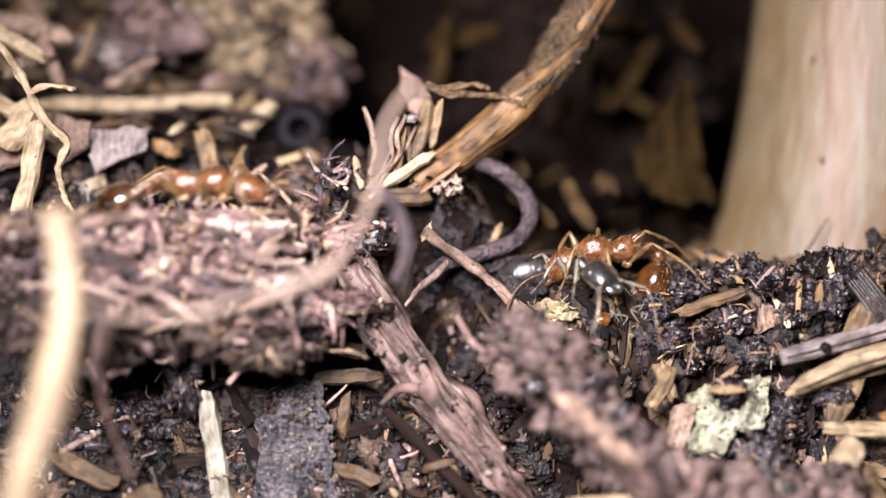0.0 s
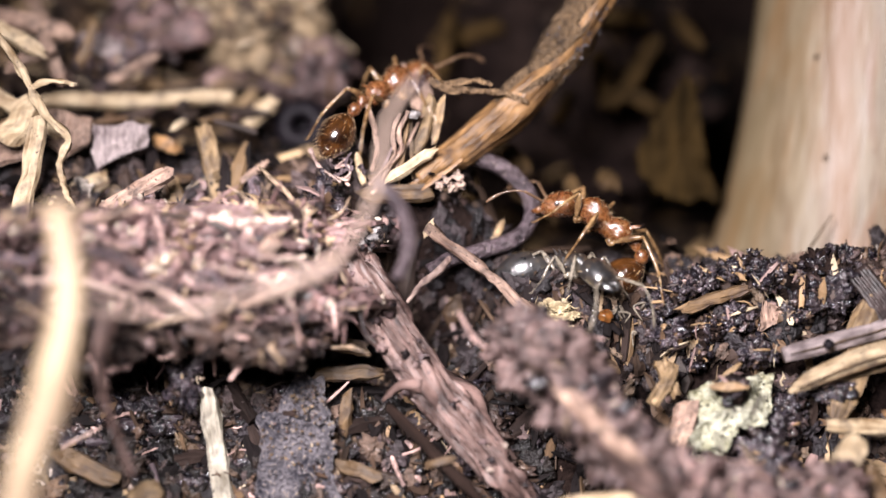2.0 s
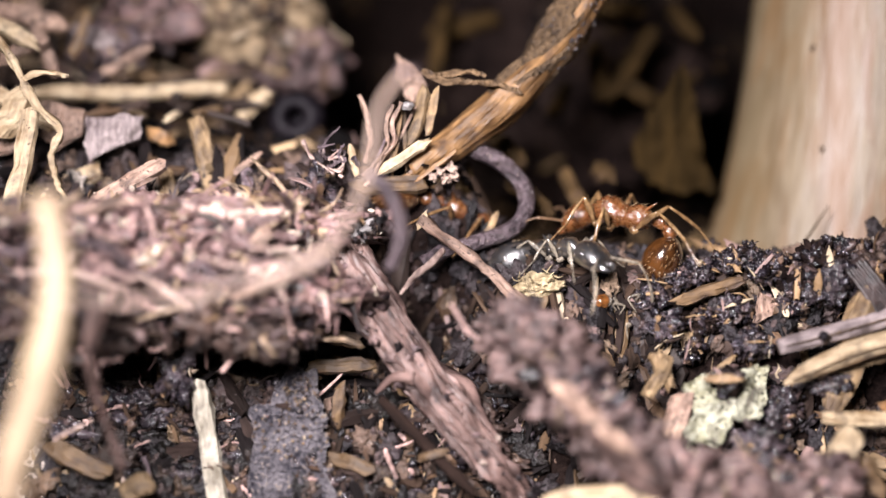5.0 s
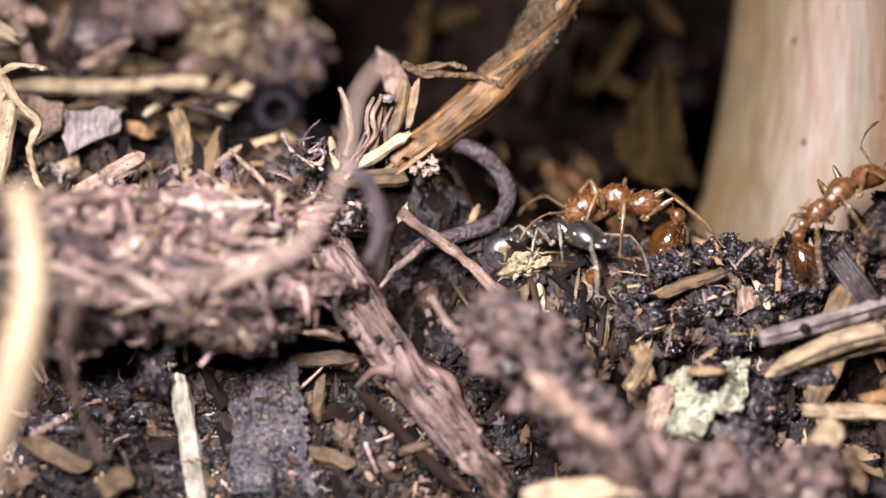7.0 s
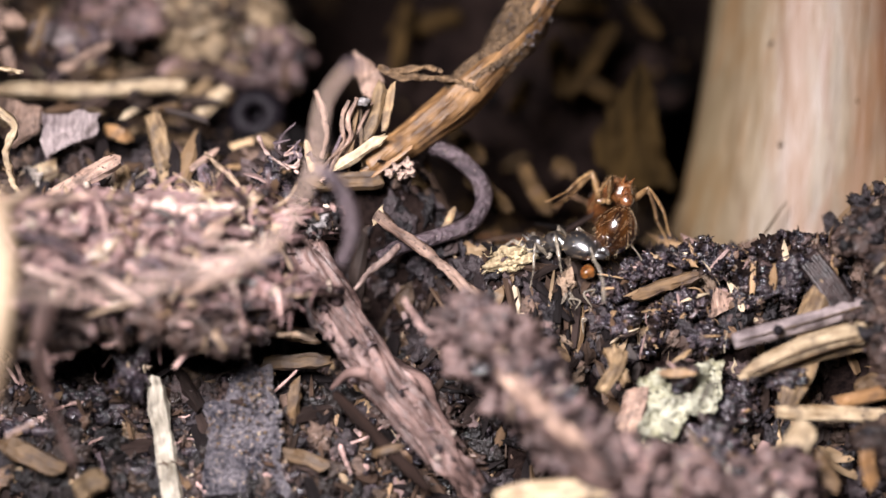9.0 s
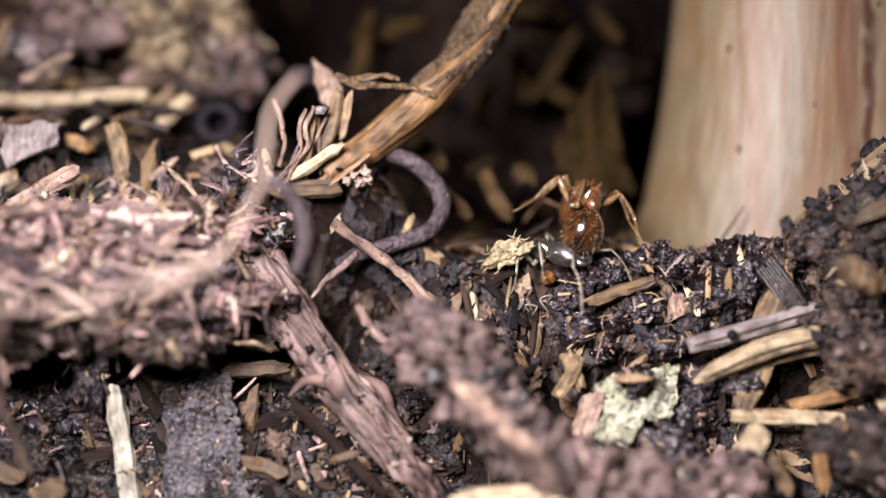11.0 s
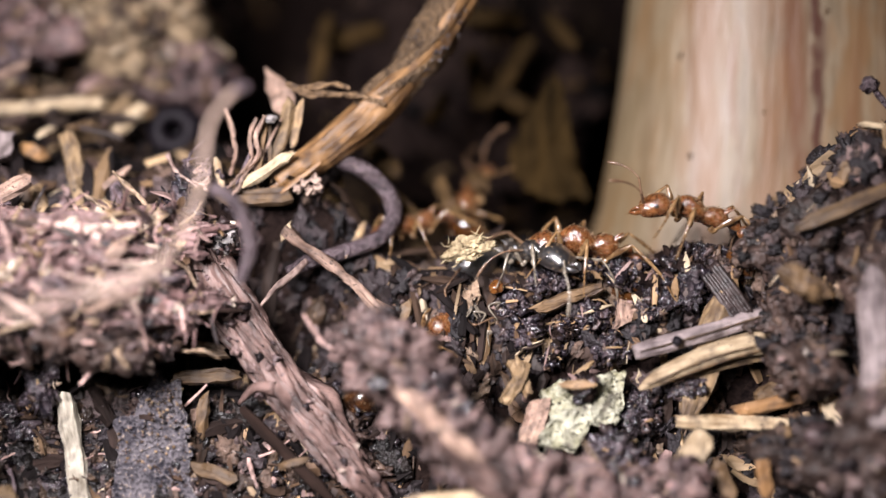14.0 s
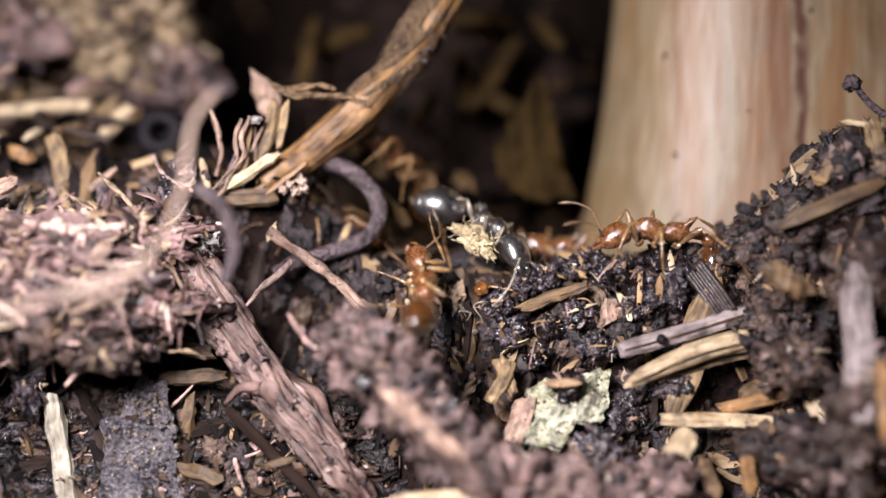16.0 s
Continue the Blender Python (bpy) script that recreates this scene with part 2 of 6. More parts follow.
def stain(m, x, width, colour, amount, patch):
    """An upright stain with ragged edges, x mm from the stem's axis."""
    n, l = m.node_tree.nodes, m.node_tree.links
    hue = next(k for k in n if k.type == "HUE_SAT")
    before = hue.inputs["Color"].links[0].from_socket
    tc, sep, run = n.new("ShaderNodeTexCoord"), n.new("ShaderNodeSeparateXYZ"), n.new("ShaderNodeTexNoise")
    mp = n.new("ShaderNodeMapping")
    mp.inputs["Scale"].default_value = (260, 260, patch)
    run.inputs["Scale"].default_value, run.inputs["Detail"].default_value = 1.0, 4
    l.new(tc.outputs["Object"], mp.inputs["Vector"])
    l.new(mp.outputs[0], run.inputs["Vector"])
    l.new(tc.outputs["Object"], sep.inputs[0])
    wave = n.new("ShaderNodeMath")
    wave.operation = "MULTIPLY_ADD"
    wave.inputs[1].default_value, wave.inputs[2].default_value = 0.0022, -0.0011 - x * 0.001
    l.new(run.outputs[0], wave.inputs[0])
    add = n.new("ShaderNodeMath")
    l.new(sep.outputs[0], add.inputs[0])
    l.new(wave.outputs[0], add.inputs[1])
    size = n.new("ShaderNodeMath")
    size.operation = "ABSOLUTE"
    l.new(add.outputs[0], size.inputs[0])
    edge = n.new("ShaderNodeMapRange")
    edge.inputs[1].default_value, edge.inputs[2].default_value = width * 0.0003, width * 0.001
    edge.inputs[3].default_value, edge.inputs[4].default_value = amount, 0
    l.new(size.outputs[0], edge.inputs[0])
    gate = n.new("ShaderNodeMapRange")
    gate.inputs[1].default_value, gate.inputs[2].default_value = 0.36, 0.5
    l.new(run.outputs[0], gate.inputs[0])
    both = n.new("ShaderNodeMath")
    both.operation = "MULTIPLY"
    l.new(edge.outputs[0], both.inputs[0])
    l.new(gate.outputs[0], both.inputs[1])
    mix = n.new("ShaderNodeMix")
    mix.data_type = "RGBA"
    mix.inputs[7].default_value = (*colour, 1)
    l.new(both.outputs[0], mix.inputs[0])
    l.new(before, mix.inputs[6])
    l.new(mix.outputs[2], hue.inputs["Color"])


stain(STEM, -1.05, 0.34, (0.06, 0.02, 0.01), 1.0, 260)
stain(STEM, -1.85, 0.6, (0.12, 0.045, 0.018), 0.8, 120)
# Olive left-flank band, darkened further to stand for shading.
stain(STEM, -8.6, 1.4, (0.11, 0.082, 0.04), 0.55, 90)
stain(STEM, -7.7, 0.35, (0.1, 0.065, 0.03), 0.5, 110)
stain(STEM, -6.9, 0.6, (0.14, 0.1, 0.05), 0.5, 60)
stain(STEM, -6.0, 0.35, (0.12, 0.065, 0.028), 0.6, 120)
stain(STEM, -5.4, 0.7, (0.18, 0.085, 0.032), 0.7, 70)
stain(STEM, -4.5, 0.3, (0.15, 0.065, 0.025), 0.6, 130)
stain(STEM, -3.5, 0.5, (0.19, 0.1, 0.045), 0.5, 110)
stain(STEM, -2.8, 0.7, (0.17, 0.08, 0.034), 0.6, 70)
stain(STEM, 0.4, 0.6, (0.15, 0.065, 0.03), 0.5, 80)
stain(STEM, 1.7, 0.5, (0.15, 0.07, 0.03), 0.45, 90)
WOOLLY = material("woolly_wood", (0.035, 0.023, 0.014), (0.42, 0.31, 0.19), 0.7, 2, 0.5, 0.4, vary=0.1)
WOOLBITS = material("wool_bits", (0.35, 0.35, 0.35), (1.0, 1.0, 1.0), 0.8, 4, 0.8, 0.15, fibre=True, island=True, vary=0.4, ramp=(
    (0.0, (0.05, 0.03, 0.025)), (0.25, (0.14, 0.09, 0.055)), (0.5, (0.3, 0.21, 0.12)), (0.75, (0.48, 0.36, 0.23)), (0.9, (0.7, 0.58, 0.42))))
SHELL = material("dark_shell", (0.003, 0.0025, 0.004), (0.009, 0.007, 0.009), 0.55, 3, 0.5, 0.1, spec=0.12)
STONE = material("pale_stone", (0.2, 0.185, 0.18), (0.48, 0.45, 0.44), 0.45, 4, 0.8, 0.2)
TUFT = material("yellow_fluff", (0.16, 0.11, 0.05), (0.6, 0.5, 0.31), 0.7, 5, 1.2, 0.25)
RED = material("red_chitin", (0.06, 0.02, 0.007), (0.2, 0.08, 0.026), 0.28, 9, 3.0, 0.06, coat=1.0, spec=0.7, vary=0.08, inner=0.12, coat_rough=0.1)
GASTER = material("brown_chitin", (0.010, 0.004, 0.002), (0.085, 0.032, 0.008), 0.13, 3, 0.9, 0.004, coat=1.0, spec=0.7, vary=0.08)
LIMB = material("amber_limb", (0.06, 0.028, 0.012), (0.3, 0.185, 0.085), 0.24, 5, 1.8, 0.03, coat=0.8, vary=0.08)
FEELER = material("brown_feeler", (0.035, 0.016, 0.009), (0.2, 0.12, 0.07), 0.4, 5, 1.5, 0.03, coat=0.3, vary=0.05)
AMBERCHITIN = material("amber_chitin", (0.06, 0.02, 0.006), (0.2, 0.08, 0.02), 0.18, 4, 1.0, 0.01, coat=1.0, spec=0.7, vary=0.05, inner=0.2)
BLACK = material("black_chitin", (0.004, 0.004, 0.005), (0.022, 0.021, 0.022), 0.32, 6, 1.0, 0.003, coat=1.0, spec=1.0, vary=0.0, coat_rough=0.15)
for socket in ("IOR", "Coat IOR"):
    BLACK.node_tree.nodes["Principled BSDF"].inputs[socket].default_value = 2.1
GREYLIMB = material("grey_limb", (0.06, 0.05, 0.04), (0.3, 0.26, 0.2), 0.3, 8, 1.5, 0.02, coat=0.7, vary=0.0)
HAIR = material("pale_hair", (0.22, 0.15, 0.08), (0.38, 0.28, 0.17), 0.6, 8, 1.5, 0, vary=0.0)


# ---- mesh makers: all work on lists of vertices (m, from the thing's own base), faces and UVs (mm) ----
class Shape:
    def __init__(self):
        self.v, self.f, self.uv, self.m = [], [], [], []

    def take(self, verts, faces, uvs=None, slot=0):
        o = len(self.v)
        self.v += [tuple(p) for p in verts]
        for k, f in enumerate(faces):
            self.f.append([i + o for i in f])
            self.uv.append([uvs[i] for i in f] if uvs else [(verts[i][0] * 1000, verts[i][1] * 1000) for i in f])
            self.m.append(slot)

    def mesh(self, name, mats, smooth=True):
        me = bpy.data.meshes.new(name)
        me.from_pydata(self.v, [], self.f)
        layer = me.uv_layers.new(name="UVMap")
        flat = [c for f in self.uv for p in f for c in p]
        layer.data.foreach_set("uv", flat)
        for mt in mats:
            me.materials.append(mt)
        me.polygons.foreach_set("material_index", self.m)
        me.polygons.foreach_set("use_smooth", [smooth] * len(self.f))
        me.update()
        return me


def smooth_path(pts, per=6):
    """A rounded way through the points."""
    P = [Vector(p) for p in pts]
    P = [P[0] * 2 - P[1]] + P + [P[-1] * 2 - P[-2]]
    out = []
    for i in range(1, len(P) - 2):
        a, b, c, d = P[i - 1:i + 3]
        for k in range(per):
            t = k / per
            out.append(0.5 * (2 * b + (c - a) * t + (2 * a - 5 * b + 4 * c - d) * t * t + (3 * b - a - 3 * c + d) * t ** 3))
    out.append(P[-2])
    return out


def tube(shape, pts, radii, sides=10, rough=0.12, ridge=0.0, flat=1.0, per=6, seed=0.0, slot=0, twist=0.0):
    """A round or flattened limb along pts (mm, local); radii are spread along it."""
    path = smooth_path(pts, per)
    n = len(path)
    ring, uvs, faces = [], [], []
    along = 0.0
    ref = Vector((0.13, -0.9, 0.4)).normalized()
    for i, p in enumerate(path):
        d = (path[min(i + 1, n - 1)] - path[max(i - 1, 0)]).normalized()
        if i:
            along += (p - path[i - 1]).length
        side = d.cross(ref)
        side = side.normalized() if side.length > 1e-3 else Vector((1, 0, 0))
        up = side.cross(d).normalized()
        x = i / (n - 1) * (len(radii) - 1)
        k = min(int(x), len(radii) - 2)
        r = radii[k] + (radii[k + 1] - radii[k]) * (x - k)
        for j in range(sides + 1):
            a = 2 * math.pi * (j % sides) / sides
            aa = a + twist * along
            q = Vector((math.cos(aa) * 1.3, math.sin(aa) * 1.3, along * 0.35 / max(r, 0.05) * 0.5 + seed))
            rr = r * (1 + rough * noise.noise(q * 1.3) * 1.6)
            if ridge:
                rr *= 1 + ridge * noise.noise(Vector((math.cos(aa) * 3.6, math.sin(aa) * 3.6, along * 0.3 + seed)))
            ring.append((p + side * (math.cos(a) * rr) + up * (math.sin(a) * rr * flat)) * 0.001)
            uvs.append((along, j / sides * 6.283 * r))
    w = sides + 1
    for i in range(n - 1):
        for j in range(sides):
            faces.append((i * w + j, i * w + j + 1, (i + 1) * w + j + 1, (i + 1) * w + j))
    faces.append(tuple(range(sides - 1, -1, -1)))
    faces.append(tuple((n - 1) * w + j for j in range(sides)))
    shape.take(ring, faces, uvs, slot)


def sliver(shape, a, b, width, thick, face=(0, -1, 0.3), bend=0.0, point=(0.6, 0.6), seed=0.0, steps=7, slot=0):
    """A split piece of wood or needle from a to b (mm, local): uneven edges, ragged or pointed ends."""
    a, b = Vector(a), Vector(b)
    d = (b - a).normalized()
    out = (Vector(face) - d * Vector(face).dot(d)).normalized()
    side = d.cross(out)
    ln = (b - a).length
    verts, uvs, faces = [], [], []
    prof = ((-0.5, -0.35), (-0.42, 0.5), (0.0, 0.62), (0.42, 0.5), (0.5, -0.35), (0, -0.5))
    for i in range(steps + 1):
        t = i / steps
        s = min(1, point[0] + t / 0.18) * min(1, point[1] + (1 - t) / 0.18)
        p = a + d * (ln * t) + out * (bend * 4 * t * (1 - t)) + side * (width * 0.12 * noise.noise(Vector((t * 3, seed, 1))))
        for j, (x, y) in enumerate(prof):
            jag = 0.34 * noise.noise(Vector((t * 6, j * 3.7, seed * 3.1)))
            ragged = d * (min(width, 0.5) * 0.95 * noise.noise(Vector((j * 2.3, seed * 7.7, t)))) if i in (0, steps) else Vector()
            verts.append((p + side * ((width * x + min(width, 0.5) * jag * 0.5) * s) + out * (thick * (y + jag) * s) + ragged) * 0.001)
            uvs.append((ln * t, j * width * 0.35 + seed))
    w = len(prof)
    for i in range(steps):
        for j in range(w):
            k = (j + 1) % w
            faces.append((i * w + j, i * w + k, (i + 1) * w + k, (i + 1) * w + j))
    faces.append(tuple(range(w - 1, -1, -1)))
    faces.append(tuple(steps * w + j for j in range(w)))
    shape.take(verts, faces, uvs, slot)


def ball(level_):
    bm = bmesh.new()
    bmesh.ops.create_icosphere(bm, subdivisions=level_, radius=1)
    v = [p.co.copy() for p in bm.verts]
    f = [[q.index for q in p.verts] for p in bm.faces]
    bm.free()
    return v, f


BALLS = {k: ball(k) for k in (1, 2, 3, 4, 5)}


def lump(shape, centre, size, detail=3, rough=0.35, fine=0.12, seed=0.0, slot=0, turn=None, grit=0.0):
    """A crumb, clod or stone: a ball pushed about at two scales."""
    v, f = BALLS[detail]
    c, s = Vector(centre), Vector(size)
    out = []
    for p in v:
        q = p + Vector((seed, seed * 1.7, -seed))
        k = 1 + rough * noise.noise(q * 1.5) * 1.5 + fine * noise.fractal(q * 5, 0.8, 2.1, 3)
        k -= 0.25 * fine * abs(noise.noise(q * 9))
        if grit:
            k += grit * (noise.noise(q * 14) + 0.6 * noise.noise(q * 29))
        e = Vector((p.x * s.x, p.y * s.y, p.z * s.z)) * k
        if turn:
            e = turn @ e
        out.append((c + e) * 0.001)
    shape.take(out, f, None, slot)


def plate(shape, outline, centre, thick, face, rough=0.1, seed=0.0, slot=0, rings=6):
    """A flat flake with an uneven rim and a wavy face; outline in mm, round its centre."""
    c = Vector(centre)
    n = Vector(face).normalized()
    pts = []
    for i, p in enumerate(outline):
        q = Vector(outline[(i + 1) % len(outline)])
        for k in range(9):
            r = Vector(p).lerp(q, k / 9)
            r += (r - c) * (0.2 * noise.noise(r * 1.4 + Vector((seed, 0, 0))) + 0.10 * noise.noise(r * 6 + Vector((seed, 0, 0))))
            pts.append(r)
    m = len(pts)
    verts, faces, uvs = [], [], []
    for s in (1, -1):
        for k in range(rings + 1):
            t = k / rings
            for p in pts:
                q = c.lerp(p, t)
                h = thick * 0.5 * (1 if t < 0.99 else 0.3)
                h += rough * noise.fractal(q * 1.1 + Vector((seed, seed, 0)), 0.8, 2.1, 4)
                q = q + n * (h if s > 0 else -thick * 0.5 * (1 if t < 0.99 else 0.3))
                verts.append(q * 0.001)
                uvs.append((q.z, q.x))
    for s in (0, 1):
        o = s * (rings + 1) * m
        for k in range(rings):
            for j in range(m):
                a, b = o + k * m + j, o + k * m + (j + 1) % m
                quad = (a, b, b + m, a + m)
                faces.append(quad if s else quad[::-1])
    for j in range(m):
        a, b = rings * m + j, rings * m + (j + 1) % m
        o = (rings + 1) * m
        faces.append((a, b, b + o, a + o))
    shape.take(verts, faces, uvs, slot)


def place(name, shape, mats, base, label="", category="", group="", kind="", parent=None, smooth=True):
    """Links a shape, whose mm are bank-frame offsets from base, as one object of the place."""
    ob = new(name, shape.mesh(name, mats if isinstance(mats, (list, tuple)) else [mats], smooth))
    if parent is None:
        ob.matrix_world = Matrix.Translation(spot(base)) @ TILT.to_4x4()
    else:
        ob.parent = parent
    return tagged(ob, label, category, group, kind)


def middle(pts):
    return sum((Vector(p) for p in pts), Vector()) / len(pts)


def limb(name, pts, radii, mat, label, category, group="", **kw):
    b = middle(pts)
    s = Shape()
    tube(s, [Vector(p) - b for p in pts], radii, **kw)
    return place(name, s, mat, b, label, category, group)


def chip(name, a, b, width, mat, label, category="wood chip", group="wood chips", thick=None, **kw):
    c = (Vector(a) + Vector(b)) / 2
    s = Shape()
    sliver(s, Vector(a) - c, Vector(b) - c, width, thick or width * 0.45, **kw)
    return place(name, s, mat, c, label, category, group, smooth=False)


def swell(p, seed, rough, fine):
    q = p + Vector((seed, seed * 1.7, -seed))
    return 1 + rough * noise.noise(q * 1.5) * 1.5 + fine * noise.fractal(q * 5, 0.8, 2.1, 3)


def clod(name, centre, size, mat, label, category="soil clod", group="", seed=0.0, detail=4, rough=0.35, fine=0.2, grains=None, count=0, grain=(0.07, 0.3), hairs=0, grit=0.0, fuzz=None, crust=LITTER):
    """A clod with loose grains, and fine root hairs, sitting on it."""
    s = Shape()
    lump(s, (0, 0, 0), size, detail, rough, fine, seed, grit=grit)
    ob = place(name, s, mat, centre, label, category, group)
    rnd = random.Random(seed * 13 + 1)

    def surface():
        p = Vector((rnd.gauss(0, 1), rnd.gauss(-.5, 1), rnd.gauss(.3, 1))).normalized()
        k = swell(p, seed, rough, fine)
        return Vector((p.x * size[0], p.y * size[1], p.z * size[2])) * k, p
    if count:
        s = Shape()
        for k in range(count):
            p, n = surface()
            r = grain[0] + (grain[1] - grain[0]) * rnd.random() ** 2
            lump(s, p + n * r * .2, (r, r * rnd.uniform(.35, 1), r * rnd.uniform(.3, .9)), 2 if r > .14 else 1, .9, .5, rnd.random() * 90,
                 turn=Euler((rnd.random() * 6, rnd.random() * 6, 0)).to_matrix())
        place("loose_soil", s, grains, (0, 0, 0), parent=ob, kind="stuff")
    strands = hairs if fuzz is None else fuzz
    if hairs:
        s = Shape()
        for k in range(hairs):
            p, n = surface()
            d = Vector((rnd.gauss(0, 1), rnd.gauss(0, .4), rnd.gauss(0, .6))).normalized()
            d = (d - n * d.dot(n) * .85).normalized() * (.25 + 1.2 * rnd.random() ** 2)
            w = .07 + .36 * rnd.random() ** 2
            sliver(s, p - d * .5, p + d * .5 + n * .08, w, min(w * .35, .08), bend=rnd.uniform(-.12, .12), face=n, seed=rnd.random() * 80, point=(rnd.uniform(.2, .9), rnd.uniform(.1, .8)), steps=3)
        place("litter_crust", s, crust, (0, 0, 0), parent=ob, smooth=False, kind="stuff")
        s = Shape()
        for k in range(strands):
            p, n = surface()
            q = [p - n * .1]
            d = Vector((rnd.gauss(0, 1), rnd.gauss(0, .4), rnd.gauss(0, .6))).normalized()
            ln = rnd.uniform(.25, .8)
            for m in range(3):
                d = (d + Vector((rnd.gauss(0, .4), rnd.gauss(-.1, .3), rnd.gauss(0, .4)))).normalized()
                d = (d - n * d.dot(n) * .85).normalized()
                q.append(q[-1] + d * ln + n * .04)
            r = rnd.uniform(.025, .11)
            tube(s, q, [r, r * 1.1, r, r * .5], sides=6, rough=.4, per=4, seed=k)
        if strands:
            place("root_fuzz", s, MATBITS, (0, 0, 0), parent=ob, kind="stuff")
    return ob


# ---- the ground ----
def step(a, b, x):
    t = min(1, max(0, (x - a) / (b - a)))
    return t * t * (3 - 2 * t)


def height(x, y):
    """Height of the soil under (x, y), mm below the lens."""
    wob = 0.9 * noise.noise(Vector((x * 0.21, y * 0.2, 3))) + 0.4 * noise.noise(Vector((x * 0.6, y * 0.6, 7)))
    back = step(52, 56, y)
    left = 1 - step(-2 - 6 * back, 4 - 7 * back, x)
    ledge = -18.9 + 3.2 * left + 5.4 * step(16, 22, x)
    front = 41.7 + 1.6 * left - 1.5 * step(15, 22, x)
    z = -27 + (ledge + 27) * step(front, front + 5.6, y + wob)
    floor_ = -27.5 + 4.2 * step(40.0, 45.6, y + wob) + 7.6 * step(46.8, 49.6, y + wob * 0.5)
    z = z * (1 - left) + floor_ * left
    z -= (3.2 * (1 - left) + 5.0 * step(14, 20, x)) * step(48.2, 53, y + wob * 0.6)
    z += (16 * step(70, 88, y)) * (1 - 0.6 * left) + 4.5 * left * step(54, 66, y)
    far = step(95, 150, math.hypot(x, y - 40))
    z = z * (1 - far) + (-14 + 10 * noise.noise(Vector((x * 0.02, y * 0.02, 1)))) * far
    z += (0.55 * noise.fractal(Vector((x * 0.5, y * 0.5, 0)), 0.9, 2.1, 5)) * (1 - far)
    return z


def spread(lo, hi, fine_lo, fine_hi, d):
    a = list(np.arange(fine_lo, fine_hi, d))
    g, s = fine_hi, d
    while g < hi:
        a.append(g)
        s *= 1.25
        g += s
    g, s = fine_lo, d
    while g > lo:
        s *= 1.25
        g -= s
        a.insert(0, g)
    return a


gx, gy = spread(-150, 160, -24, 34, 0.42), spread(-110, 190, 36, 78, 0.42)
shape = Shape()
verts = [Vector((x, y, height(x, y))) * 0.001 for y in gy for x in gx]
w_ = len(gx)
shape.take(verts, [(j * w_ + i, j * w_ + i + 1, (j + 1) * w_ + i + 1, (j + 1) * w_ + i)
                   for j in range(len(gy) - 1) for i in range(w_ - 1)])
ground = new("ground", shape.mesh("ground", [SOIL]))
ground.location = EYE
tagged(ground, "dark crumbly forest soil of a small bank", "soil", kind="structure")



# ---- the stem and the large roots and sticks ----
s = Shape()
rings, sides = 70, 96
vs, uv, fs = [], [], []


def stem_point(a, h, out=0.0):
    """A place on the stem's face, mm from its foot: it leans back a little and flares to the ground."""
    r = 7.6 + 1.95 * math.exp(-(max(h, 4) - 8) / 8.3)
    r += out + 0.12 * noise.noise(Vector((math.cos(a) * 4, math.sin(a) * 4, h * 0.05))) \
        + 0.05 * noise.noise(Vector((math.cos(a) * 16, math.sin(a) * 16, h * 0.12)))
    return Vector((r * math.cos(a), r * 0.58 * math.sin(a) + 0.25 * (h - 8), h))


for i in range(rings + 1):
    h = i * 1.1
    for j in range(sides + 1):
        a = 2 * math.pi * (j % sides) / sides
        vs.append(stem_point(a, h) * 0.001)
        uv.append((h, a * 8.6))
for i in range(rings):
    for j in range(sides):
        fs.append((i * (sides + 1) + j, i * (sides + 1) + j + 1, (i + 1) * (sides + 1) + j + 1, (i + 1) * (sides + 1) + j))
s.take(vs, fs, uv)
stem = new("plant_stem", s.mesh("plant_stem", [STEM]))
stem.location = level((22.3, 55.2, -26))
tagged(stem, "thick pale woody stem with rust-brown streaks", "stem")
rnd = random.Random(12)
for a_, h in ((-140, 15), (-128, 20), (-112, 13), (-104, 22), (-95, 17), (-133, 11), (-84, 20)):
    s = Shape()
    p_ = stem_point(radians(a_), h, 0.02)
    lump(s, p_, (rnd.uniform(.06, .14), .06, rnd.uniform(.08, .2)), 3, .4, .3, h)
    place("bud_scar", s, DIMWOOD, (0, 0, 0), "tiny dark scar on the bark", parent=stem)

stick = limb("stick", [(7.09, 53.00, 11.79), (6.21, 52.60, 10.30), (5.21, 52.40, 8.52), (4.19, 52.10, 7.08), (2.78, 51.80, 5.66), (0.82, 51.50, 3.96), (-1.11, 51.20, 2.62)], [0.72, 0.72, 0.74, 0.76, 0.78, 0.72, 0.66, 0.5], STICK,
     "brown bark-covered stick with a split orange end", "stick", sides=30, rough=0.2, ridge=0.2, per=16, twist=0.06)
sleeve = Shape()
tube(sleeve, [Vector(p) - middle([(7.09, 53.00, 11.79), (6.21, 52.60, 10.30), (5.21, 52.40, 8.52), (4.19, 52.10, 7.08), (2.78, 51.80, 5.66), (0.82, 51.50, 3.96), (-1.11, 51.20, 2.62)]) for p in
              [(7.04, 52.95, 11.86), (6.15, 52.55, 10.38), (5.13, 52.34, 8.62), (4.08, 52.03, 7.2), (3.0, 51.8, 6.1), (2.3, 51.72, 5.5)]],
     [0.76, 0.77, 0.8, 0.8, 0.7, 0.5], sides=30, rough=0.26, ridge=0.3, per=16, twist=0.25, seed=4.0)
place("bark_sleeve", sleeve, STICKBARK, (0, 0, 0), "rough grey-brown bark round the upper stick", parent=stick)
b_ = stick.location.copy()
crust = Shape()
rnd = random.Random(4)
mid_ = middle([(7.09, 53.00, 11.79), (6.21, 52.60, 10.30), (5.21, 52.40, 8.52), (4.19, 52.10, 7.08), (2.78, 51.80, 5.66), (0.82, 51.50, 3.96), (-1.11, 51.20, 2.62)])
